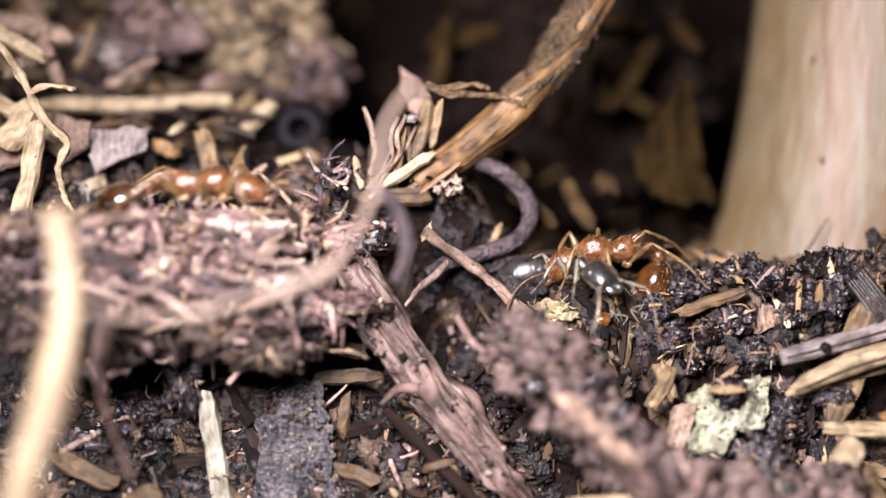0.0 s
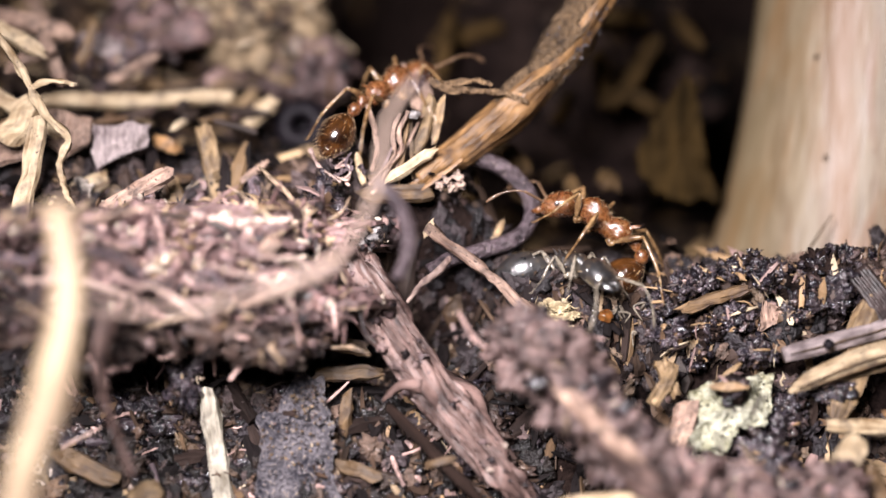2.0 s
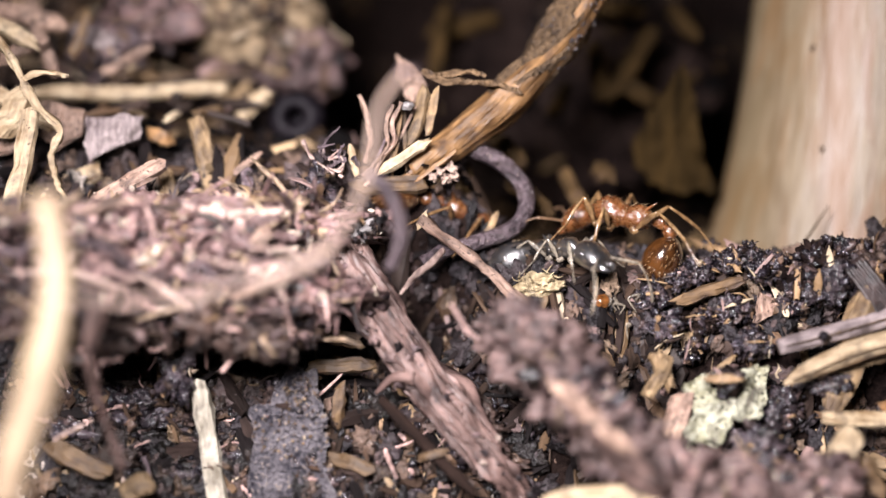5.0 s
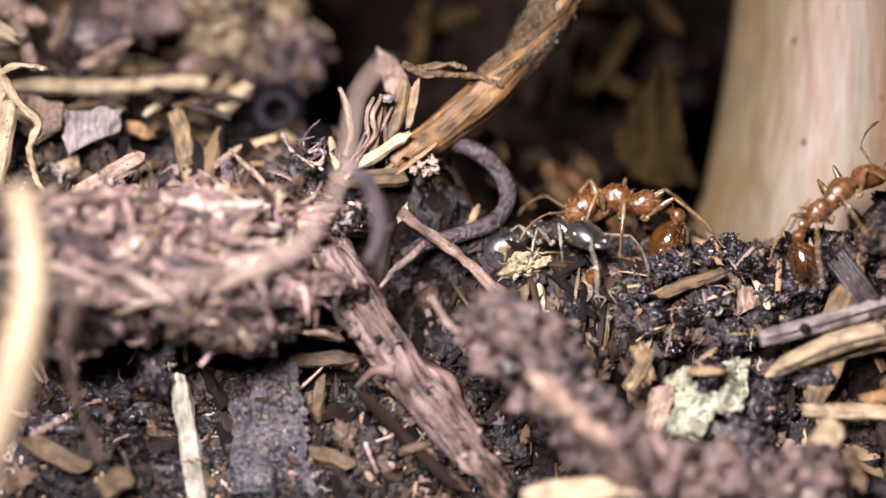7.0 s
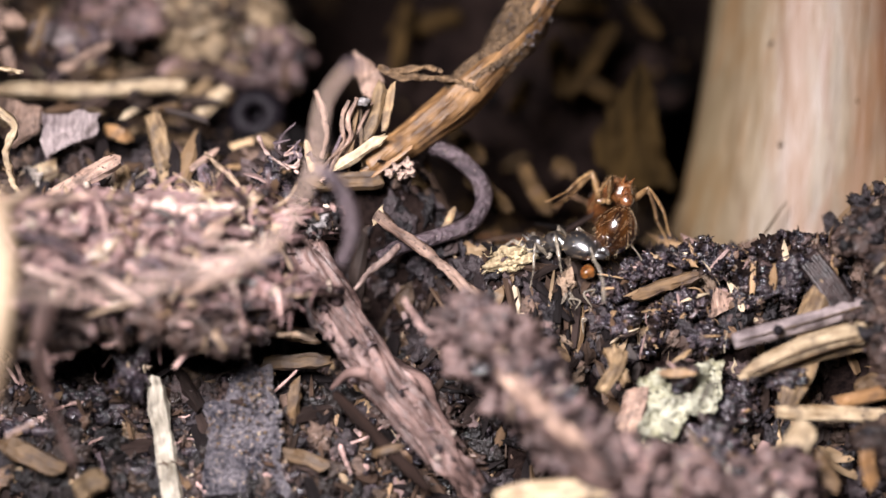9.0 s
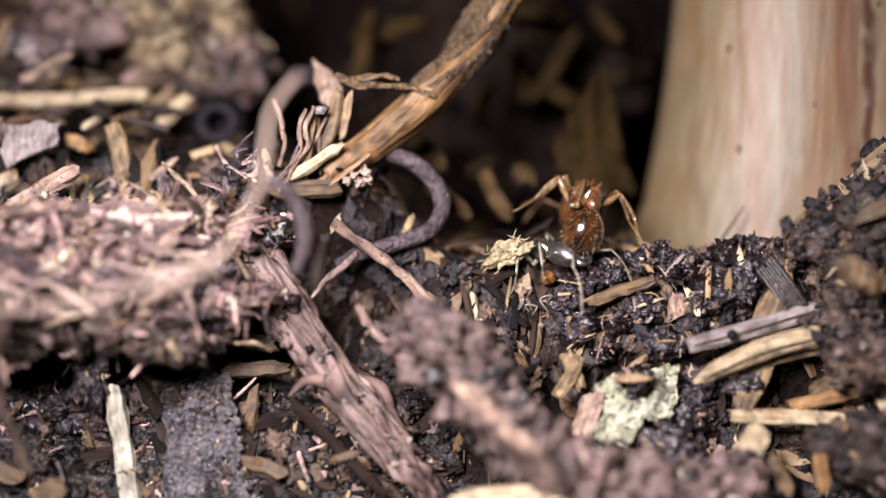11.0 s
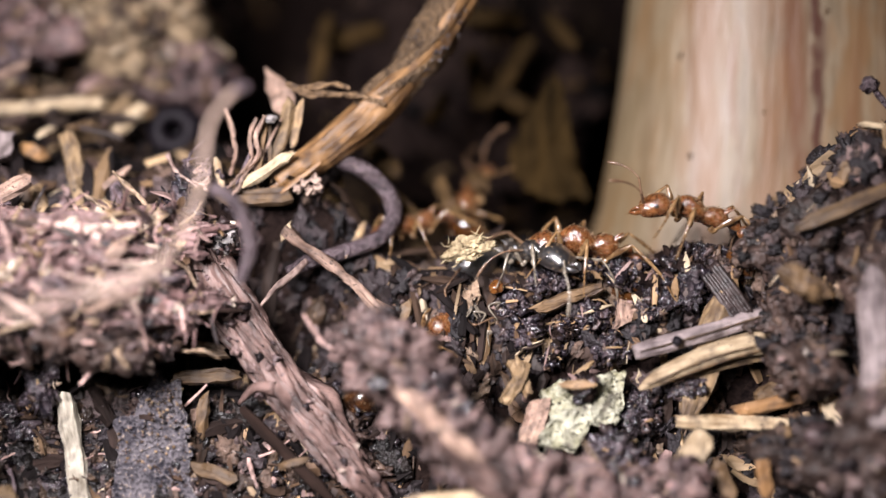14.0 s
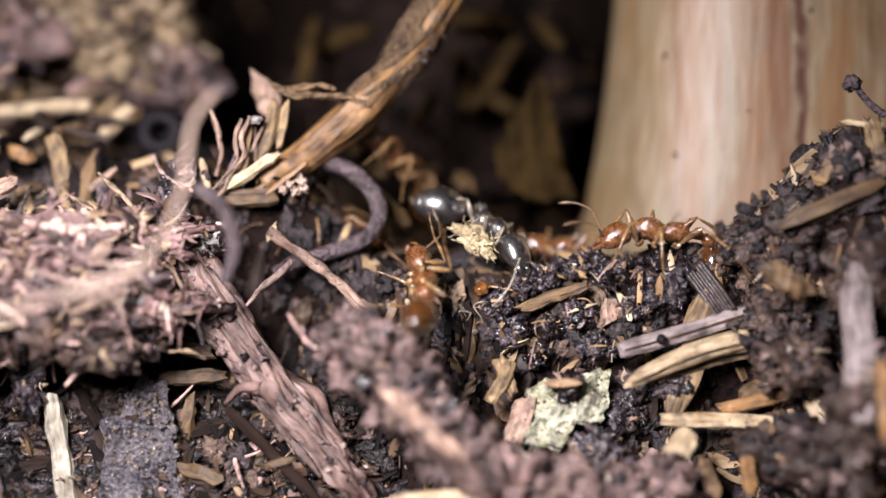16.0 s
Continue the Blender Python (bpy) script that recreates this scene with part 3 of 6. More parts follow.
top_ = smooth_path([Vector(p) - mid_ for p in [(7.09, 53.00, 11.79), (6.21, 52.60, 10.30), (5.21, 52.40, 8.52), (4.19, 52.10, 7.08)]], 12)
for k in range(420):
    p = rnd.choice(top_) + Vector((rnd.uniform(-.75, .75), rnd.uniform(-.75, -.1), rnd.uniform(-.6, .6)))
    r = rnd.uniform(0.02, 0.07)
    lump(crust, p, (r, r, r * 1.3), 1, 0.4, 0.3, rnd.random() * 50)
place("bark_crust", crust, BARK, (0, 0, 0), "grey crumbling bark grains", parent=stick)
for k in range(2):
    splits = Shape()
    a = Vector(((0.36, 51.00, 3.38))) - mid_ + Vector((rnd.uniform(-.5, .5), rnd.uniform(-.5, .1), rnd.uniform(-.5, .4)))
    d = Vector((-1.5 - rnd.random() * .6, rnd.uniform(-.1, .1), -1.15 - rnd.random() * 0.4))
    sliver(splits, a, a + d, rnd.uniform(.15, .4), .1, point=(0.7, 0.05), seed=k * 3.3)
    place("split_fibre", splits, AMBER, (0, 0, 0), "split orange wood fibres", parent=stick, smooth=False)

limb("curled_root", [(0.37, 52.00, 3.83), (1.41, 52.00, 3.53), (2.43, 51.9, 3.1), (3.35, 51.8, 2.15), (3.5, 51.7, 1.2), (2.95, 51.3, 0.35), (1.5, 50.90, -0.2), (0.36, 50.60, -0.49), (-0.65, 50.40, -0.99)], [0.3, 0.33, 0.35, 0.34, 0.33, 0.34, 0.32, 0.24], ROOT,
     "purplish grey curled root on the soil", "root", sides=14, rough=0.16, per=12)
fork = limb("forked_twig", [(-0.73, 49.90, 0.73), (0.02, 49.80, 0.07), (1.01, 49.60, -0.59), (2.00, 49.40, -1.34), (2.80, 49.20, -2.12), (3.50, 49.00, -2.59)], [0.27, 0.18, 0.22, 0.18, 0.23, 0.3], ROSY,
     "thin rosy forked twig with a broken tip", "twig", sides=12, rough=0.4, ridge=0.4, per=12)
fm = middle([(-0.73, 49.90, 0.73), (0.02, 49.80, 0.07), (1.01, 49.60, -0.59), (2.00, 49.40, -1.34), (2.80, 49.20, -2.12), (3.50, 49.00, -2.59)])
s = Shape()
tube(s, [Vector(p) - fm for p in [(0.18, 49.50, -0.48), (-0.26, 49.10, -1.00), (-0.85, 48.80, -1.45), (-1.44, 48.40, -2.17)]], [0.12, 0.16, 0.13, 0.06], sides=9, rough=0.25, per=8)
place("side_branch", s, ROOTLET, (0, 0, 0), "pale pink side branch", parent=fork)
s = Shape()
sliver(s, Vector(((-0.80, 49.90, 0.35))) - fm, Vector(((-0.49, 49.90, 0.95))) - fm, .3, .12, seed=2, point=(0.2, 0.1))
place("broken_tip", s, CREAM, (0, 0, 0), parent=fork, smooth=False)

# the fibrous strip of old root bark
pts = [(-4.38, 49.60, 0.24), (-3.48, 49.30, -1.29), (-2.05, 49.00, -3.24), (-0.63, 48.70, -5.17), (1.03, 48.30, -7.06), (2.37, 47.90, -8.60), (3.2, 48.1, -9.9)]
strip = limb("root_strip", pts, [0.6, 0.8, 0.85, 0.8, 0.68, 0.55, 0.4], FIBRE,
     "fibrous pinkish brown strip of rotten root bark", "root", sides=64, rough=0.5, ridge=0.7, flat=0.7, per=20, twist=0.1)
sm_ = middle(pts)
for k in range(22):
    rnd = random.Random(k + 40)
    t0 = rnd.uniform(0, 3.2)
    off = Vector((rnd.uniform(-.62, .62), -0.4 - rnd.random() * 0.25, rnd.uniform(-.5, .5)))
    way = [Vector(p) - sm_ for p in pts]
    run = []
    for q in range(7):
        t = min(t0 + q * 0.45, 5.99)
        i = int(t)
        off += Vector((rnd.uniform(-.1, .1), 0, rnd.uniform(-.08, .08)))
        run.append(way[i].lerp(way[i + 1], t - i) + off)
    s = Shape()
    r = rnd.uniform(.07, .2)
    tube(s, run, [r * .3, r, r * 1.1, r * .8, r, r * .3], sides=9, rough=0.35, ridge=0.3, flat=0.6, seed=k * 2.0, per=7)
    place("bark_fibre", s, FIBRE, (0, 0, 0), parent=strip)
s = Shape()
tube(s, [Vector(p) - sm_ for p in [(-0.83, 47.80, -5.29), (-1.69, 48.20, -5.33), (-2.35, 48.60, -5.91)]], [0.3, 0.22, 0.1], sides=9, rough=0.3, ridge=0.5)
place("stub", s, FIBRE, (0, 0, 0), parent=strip)

s = Shape()
rnd = random.Random(71)
way = smooth_path([Vector(p) - sm_ for p in pts], 14)
for k in range(90):
    p = way[int(rnd.random() ** .8 * (len(way) - 1))] + Vector((rnd.gauss(0, .42), -.5 - rnd.random() * .25, rnd.gauss(0, .35)))
    r = .04 + .2 * rnd.random() ** 3
    lump(s, p, (r, r * .7, r * rnd.uniform(.5, 1)), 2, .9, .5, rnd.random() * 90)
place("clinging_soil", s, PINKBITS, (0, 0, 0), "crumbs of soil clinging to the bark", parent=strip, kind="stuff")

# near, out of focus: the pale stalk, its side branch and the lilac root loop
stalk = limb("dry_stalk", [(-11.76, 38.60, 0.96), (-11.46, 38.40, -0.15), (-11.30, 38.20, -1.34), (-11.41, 38.00, -3.02), (-11.75, 37.80, -4.68), (-12.18, 37.60, -6.16), (-12.53, 37.40, -7.96)], [0.36, 0.46, 0.46, 0.48, 0.5, 0.52, 0.54], STALK,
     "pale dry stalk standing close to the lens", "stalk", sides=14, rough=0.25, per=10)
twig = limb("bent_twig", [(-10.67, 37.60, -1.82), (-9.38, 37.80, -1.97), (-7.76, 38.20, -1.99), (-6.14, 38.80, -1.53), (-4.76, 39.20, -1.16), (-3.72, 39.70, -0.75), (-3.05, 40.20, 0.00), (-2.53, 40.20, 0.97), (-2.14, 40.20, 1.94), (-1.96, 40.20, 3.17), (-1.81, 40.20, 3.96), (-1.38, 40.60, 4.75), (-1.01, 41.00, 5.16)],
     [0.06, 0.075, 0.09, 0.12, 0.17, 0.24, 0.1, 0.09, 0.11, 0.11, 0.08, 0.1, 0.13], GREYTWIG, "bent beige twig close to the lens", "twig", sides=12, rough=0.14, per=8)
for owner, at, r, mt in ((stalk, ((-11.76, 38.60, 0.96)), .42, STALK), (stalk, ((-11.32, 38.20, -1.68)), .5, STALK), (twig, ((-3.72, 39.70, -0.75)), .32, GREYTWIG), (twig, ((-7.76, 38.20, -1.98)), .15, GREYTWIG), (twig, ((-0.98, 41.0, 5.2)), .3, ROOT)):
    s = Shape()
    here = TILT.inverted() @ (spot(at) - owner.location) * 1000
    lump(s, here, (r, r, r * .6), 3, .3, .2, r * 9)
    place("node", s, mt, (0, 0, 0), "swollen node", parent=owner)
limb("root_loop", [(-2.53, 44.20, 2.18), (-1.85, 44.40, 1.70), (-1.37, 44.60, 0.81), (-1.31, 44.80, -0.18), (-1.68, 45.00, -1.18)], [0.2, 0.26, 0.3, 0.26, 0.2], ROOT,
     "lilac-grey loop of root", "root", sides=10, rough=0.12, per=8)
limb("hanging_root", [(-11.48, 43.50, -2.30), (-11.74, 43.40, -3.84), (-11.60, 43.60, -5.40), (-11.17, 43.80, -6.79), (-10.79, 44.00, -7.99)], [0.36, 0.24, 0.15, 0.13, 0.17], FIBRE,
     "pinkish brown root hanging from the overhang", "root", sides=10, rough=0.2, per=8)

# ---- clods ----
MAT = "overhanging mat of pinkish fibrous soil and roots"
clod("root_mat", ((-11.50, 47.80, -1.40)), (6.9, 2.2, 1.2), PINK, MAT, "soil clod", seed=3, detail=5, rough=0.35, fine=0.45, grains=MATBITS, count=150, grain=(0.06, 0.45), hairs=330, fuzz=70, crust=MATBITS)
clod("root_mat", ((-6.60, 47.50, -1.95)), (2.9, 1.8, 1.0), PINK, MAT, "soil clod", seed=11, detail=5, rough=0.45, fine=0.45, grains=PINKBITS, count=150, grain=(0.06, 0.4), hairs=240, fuzz=50, crust=MATBITS)
clod("root_mat", ((-8.90, 49.60, 0.24)), (5.0, 2.2, 1.3), PINK, MAT, "soil clod", seed=16, detail=5, rough=0.45, fine=0.45, grains=MATBITS, count=170, grain=(0.05, 0.4), hairs=320, fuzz=60, crust=LITTER)
rnd = random.Random(8)
upper, lower = (Vector(((-15.74, 45.20, 0.32))), Vector(((-4.16, 48.30, 0.24)))), (Vector(((-15.46, 44.80, -2.55))), Vector(((-4.28, 47.60, -2.55))))
for k in range(30):
    f, g = (k * 0.618) % 1, (k % 3 + rnd.uniform(-.3, .3)) / 2
    p = upper[0].lerp(upper[1], f).lerp(lower[0].lerp(lower[1], f), g) + Vector((rnd.uniform(-.4, .4), rnd.uniform(-.5, .5), 0))
    r = rnd.uniform(.35, .95) * (1.15 - .3 * f)
    # Lowest tufts get darker colours: part soil, part the mat's shade.
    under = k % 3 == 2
    clod("soil_clod", p, (r * rnd.uniform(1.0, 2.0), r, r * rnd.uniform(.5, .85)), MOUND if under else PINK, "dark fibrous soil hanging under the mat, deepened for its shade" if under else "tangled tuft of pinkish roots and soil", group="root tufts", seed=61 + k * 3.3,
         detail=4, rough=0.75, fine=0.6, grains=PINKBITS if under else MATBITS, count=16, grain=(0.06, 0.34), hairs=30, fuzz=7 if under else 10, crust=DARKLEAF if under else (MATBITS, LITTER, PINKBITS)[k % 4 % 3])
# Ragged soil below the mat, coloured dark to carry its shade too.
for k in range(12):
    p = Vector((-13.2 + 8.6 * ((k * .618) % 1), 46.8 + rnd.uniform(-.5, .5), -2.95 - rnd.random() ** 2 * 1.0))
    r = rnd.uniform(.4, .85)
    clod("soil_clod", p, (r * rnd.uniform(.9, 1.6), r, r * rnd.uniform(.6, 1.0)), MOUND, "dark fibrous soil hanging under the mat, deepened for its shade", group="root tufts", seed=611 + k * 2.9,
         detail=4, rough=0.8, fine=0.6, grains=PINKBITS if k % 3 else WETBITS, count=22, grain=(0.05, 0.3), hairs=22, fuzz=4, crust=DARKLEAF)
# broad blurred roots and flakes over the mat
for k, (pts_, r, m_, lab) in enumerate((
        ([(-9.2, 46.3, 1.1), (-7.6, 46.4, 0.75), (-5.6, 46.8, 0.95)], .2, ROOTLET, "pinkish root along the mat's edge"),
        ([(-14.6, 45.3, 1.2), (-12.5, 45.1, 1.0), (-10.4, 45.6, 1.3)], .22, ROSY, "rosy root along the mat's edge"),
        ([(-7.2, 45.0, -2.2), (-6.0, 44.9, -1.75), (-5.2, 45.1, -1.55)], .14, ROSY, "short pale root bit under the twig"))):
    limb("rootlet", pts_, [r * .7, r * 1.1, r, r * .6], m_, lab, "root", "thin roots", sides=12, rough=0.35, per=10, seed=k * 7.0)
clod("soil_clod", ((-9.9, 48.4, -5.2)), (.6, .5, .95), WET, "black granular soil clod in the cavity", "soil clod", seed=207, detail=4, rough=0.6, fine=0.6, grains=WETBITS, count=120, grain=(0.04, 0.16), hairs=6, fuzz=0)
clod("pale_clod", ((-5.9, 46.6, -1.75)), (.75, .4, .4), STONE, "pale granular crumb on the mat", "soil clod", seed=209, detail=4, rough=0.6, fine=0.6, grains=LITTER, count=50, grain=(0.04, 0.14))
rnd = random.Random(15)
for k in range(22):
    p = Vector((-14.5 + 17 * ((k * .618) % 1), 49.0 + rnd.uniform(-.4, .8), -6.2 - 3.6 * ((k * .414) % 1)))
    r = rnd.uniform(.45, 1.05)
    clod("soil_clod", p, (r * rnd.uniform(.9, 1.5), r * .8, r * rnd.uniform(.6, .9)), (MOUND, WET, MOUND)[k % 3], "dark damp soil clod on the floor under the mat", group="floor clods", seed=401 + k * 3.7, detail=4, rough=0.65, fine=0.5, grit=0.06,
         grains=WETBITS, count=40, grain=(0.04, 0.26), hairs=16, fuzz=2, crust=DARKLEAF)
for k, (a_, b_, w_k) in enumerate((((-6.7, 46.0, -0.55), (-6.15, 45.9, 0.3), .42), ((-6.45, 46.0, -0.5), (-5.9, 45.9, 0.2), .3))):
    chip("husk_flake", a_, b_, w_k, ROSY, "curled pale husk on the mat", "husk", "husks", seed=k * 6.1, thick=.12, bend=.15, point=(.3, .2), steps=9)

for k, (p, r) in enumerate((((2.87, 45.90, -3.24), .95), ((3.66, 45.50, -4.22), 1.2), ((4.55, 45.30, -5.21), 1.1), ((5.55, 45.30, -6.42), 1.1), ((6.73, 45.10, -7.39), 1.15),
        ((8.32, 45.00, -8.41), 1.2), ((10.16, 45.20, -8.91), 1.1), ((12.12, 45.40, -9.05), 1.0), ((13.89, 45.60, -8.99), .9))):
    clod("soil_clod", p, (r * 1.2, r * .8, r * .9), RIDGE, "mauve-brown crumbling soil of the near ridge", group="near ridge clods", seed=21 + k * 4.7, detail=5, rough=0.6, fine=0.42, grit=0.03,
         grains=WETBITS if k % 2 else PINKBITS, count=26, grain=(0.05, 0.34), hairs=26, fuzz=6, crust=DARKLEAF if k in (1, 4) else MATBITS if k > 4 else PINKBITS)


clod("soil_clod", ((-4.82, 49.60, 1.56)), (0.7, 0.6, 0.9), WET, "small dark granular soil clod", seed=31, detail=4, rough=0.5, fine=0.5, grains=CRUMB, count=90, grain=(0.04, 0.14))
clod("soil_clod", ((-2.93, 49.20, 0.35)), (0.45, 0.4, 0.5), STONE, "small pale granular soil clod", seed=33, detail=3, rough=0.5, fine=0.5, grains=CRUMB, count=90, grain=(0.04, 0.14))
near = limb("near_root", [(4.01, 44.90, -4.97), (5.08, 44.70, -6.14), (6.44, 44.50, -7.39), (7.99, 44.30, -8.64)], [0.2, 0.42, 0.5, 0.5], FIBRE,
     "mauve root sunk in the near clod", "root", sides=36, rough=0.4, ridge=0.8, per=16, twist=0.2)
for k in range(9):
    s = Shape()
    rnd = random.Random(k + 90)
    p = Vector((rnd.uniform(-1.6, 1.8), -.45, 0))
    p.z = -p.x * .88 + rnd.uniform(-.3, .3)
    d = Vector((.6, rnd.uniform(-.1, .1), -.55 + rnd.uniform(-.2, .2))) * rnd.uniform(.6, 1.5)
    sliver(s, p - d, p + d, rnd.uniform(.1, .3), .1, seed=k * 2.2, point=(.2, .2), bend=rnd.uniform(-.2, .2))
    place("bark_fibre", s, ROSY if k % 2 else FIBRE, (0, 0, 0), parent=near, smooth=False)
chip("wood_splinter", ((4.24, 44.20, -5.08)), ((6.65, 43.90, -7.49)), 0.6, ROSY, "pale splinter lying on the near clod", seed=5)
chip("wood_splinter", ((3.87, 44.83, -9.37)), ((8.39, 44.82, -8.78)), 0.9, CREAM, "long pale splinter at the bank's foot", seed=9)

for k, (p, r) in enumerate((
        ((14.79, 50.00, -1.09), .95), ((15.77, 50.30, -0.65), .7), ((16.41, 50.20, -0.65), .6), ((15.11, 49.60, -1.85), 1.0), ((14.04, 49.70, -1.74), .75), ((12.79, 50.00, -1.20), .65),
        ((13.52, 49.80, -2.63), .6), ((11.28, 50.20, -0.98), .5), ((12.11, 50.40, -0.76), .5), ((10.13, 50.00, -1.31), .5), ((9.35, 50.00, -1.53), .5), ((11.35, 49.50, -2.84), .6),
        ((10.23, 49.40, -3.27), .5), ((8.28, 49.60, -2.29), .5), ((8.65, 49.20, -3.47), .6), ((11.99, 49.00, -4.11), .55), ((10.76, 47.70, -5.32), .5), ((13.08, 49.00, -6.51), .8),
        ((11.81, 47.80, -8.26), 1.2), ((14.70, 48.60, -5.38), .7), ((9.75, 49.20, -4.35), .4), ((18.72, 48.25, -2.91), 1.2), ((19.04, 47.16, -4.55), 1.3), ((18.3, 48.64, -0.2), 1.25),
        ((19.86, 48.23, 0.31), 1.5), ((21.58, 48.12, 2.00), 1.1), ((21.32, 48.62, 2.69), .8), ((21.77, 48.61, 3.77), .6), ((20.52, 48.92, 2.06), .8), ((21.88, 46.64, -1.22), 1.6),
        ((20.20, 45.68, -8.13), 1.8), ((18.64, 46.68, -7.84), 1.3), ((21.71, 45.17, -5.64), 1.8), ((17.97, 48.94, -0.04), .8), ((16.37, 49.24, -1.20), .7), ((18.80, 47.64, -1.60), 1.0))):
    q = 17 + k * 3.1
    clod("soil_clod", p, (r, r * 0.8, r * 0.85), (WET if k % 4 else SOIL) if k < 21 else MOUND, "black wet soil clod on the rim of the bank" if k < 21 else "brown crumbly soil clod of the mound", group="rim clods", seed=q, detail=5 if r < 1.3 else 4, rough=0.5, fine=0.4 if k < 21 else 0.28, grit=0.13 if k < 21 else 0.05,
         grains=WETBITS if k < 21 else PINKBITS if k in (30, 32) else CRUMB, count=80 if k < 21 else 70, grain=(0.04, 0.1 + 0.2 * r), hairs=int(10 * r) if k < 21 else 7, fuzz=0)

# ---- bark, needles and chips on the bank ----
s = Shape()
out = [(-5.56, 48.74, -4.66), (-4.69, 48.74, -5.18), (-4.51, 48.64, -6.52), (-4.28, 48.45, -7.67), (-4.10, 48.35, -8.94), (-3.75, 48.25, -9.99), (-7.14, 48.24, -9.99), (-7.13, 48.34, -8.30), (-7.13, 48.64, -6.31), (-6.46, 48.74, -6.26), (-6.04, 48.84, -5.58)]
c = middle(out)
plate(s, [Vector(p) - c for p in out], (0, 0, 0), 0.5, (0.05, -1, 0.12), rough=0.14, seed=4, rings=20)
flake = place("bark_flake", s, BARK, c, "dark grey bark flake with pale specks", "bark")
rnd = random.Random(6)
for k in range(60):
    s = Shape()
    p = Vector((rnd.uniform(-1.3, 1.5), -.25 - rnd.random() * .1, rnd.uniform(-2.4, 1.7)))
    if p.z > 0.6:
        p.x = rnd.uniform(-.1, 1.0)
    r = rnd.uniform(.05, .16)
    lump(s, p, (r, r * .4, r * rnd.uniform(.6, 1.3)), 2, .6, .4, k * 2.0)
    place("scale", s, DIMWOOD if p.z < -1.1 and k % 2 else BARK, (0, 0, 0), parent=flake)
s = Shape()
for k in range(190):
    p = Vector((rnd.uniform(-1.4, 1.7), -.34 - rnd.random() * .1, rnd.uniform(-2.5, 2.0)))
    if p.z > 0.6:
        p.x = rnd.uniform(-.3, 1.1)
    r = rnd.uniform(.025, .065)
    lump(s, p, (r, r * .7, r), 1, .5, .3, k * 2.0)
place("pale_specks", s, LITTER, (0, 0, 0), "pale sand grains stuck on the bark", parent=flake, kind="stuff")
straw = chip("split_straw", ((-9.17, 48.93, -5.59)), ((-8.27, 48.24, -10.10)), 0.78, PALE, "split pale straw lying in dark soil", "straw", seed=2, point=(0.8, 1), steps=12)
chip("split_straw", ((-8.71, 49.03, -6.25)), ((-8.59, 48.64, -9.00)), 0.3, PALE, "thin split half of a pale straw", "straw", seed=8, point=(0.7, .7), steps=9)
grey_needle = limb("needle", [(12.72, 47.96, -4.12), (13.93, 48.06, -3.81), (15.67, 48.16, -3.35), (17.69, 48.25, -2.74)], [0.3, 0.36, 0.36, 0.34], GREYSTRAW, "weathered grey conifer needle", "needle", "needles", sides=12, rough=0.08, flat=0.7)
cream_needle = limb("needle", [(12.85, 47.67, -5.47), (13.63, 47.67, -5.03), (14.93, 47.76, -4.47), (16.24, 47.86, -4.03), (17.67, 47.96, -3.74)], [0.08, 0.34, 0.42, 0.44, 0.46], CREAM, "cream-coloured dead conifer needle", "needle", "needles", sides=12, rough=0.06, flat=0.7)
limb("needle", [(13.90, 48.07, -5.14), (15.00, 48.16, -4.89), (16.97, 48.26, -4.35), (17.86, 48.36, -4.20)], [0.1, 0.25, 0.3, 0.3], TAN, "tan dead conifer needle", "needle", "needles", sides=10, rough=0.06, flat=0.6)
for owner, way_ in ((grey_needle, [(12.9, 47.66, -4.05), (14.0, 47.7, -3.78), (15.7, 47.8, -3.33), (17.5, 47.92, -2.8)]),
                    (cream_needle, [(13.1, 47.37, -5.3), (13.75, 47.28, -5.0), (15.0, 47.36, -4.48), (16.3, 47.44, -4.08), (17.6, 47.55, -3.82)]),
                    (cream_needle, [(13.6, 47.4, -5.25), (15.1, 47.42, -4.72), (16.4, 47.5, -4.3), (17.6, 47.6, -4.02)])):
    s = Shape()
    tube(s, [TILT.inverted() @ (spot(q) - owner.location) * 1000 for q in way_], [.02, .035, .035, .03], sides=6, rough=.3, per=8)
    place("groove", s, DIMWOOD, (0, 0, 0), "dark groove along the needle", parent=owner)
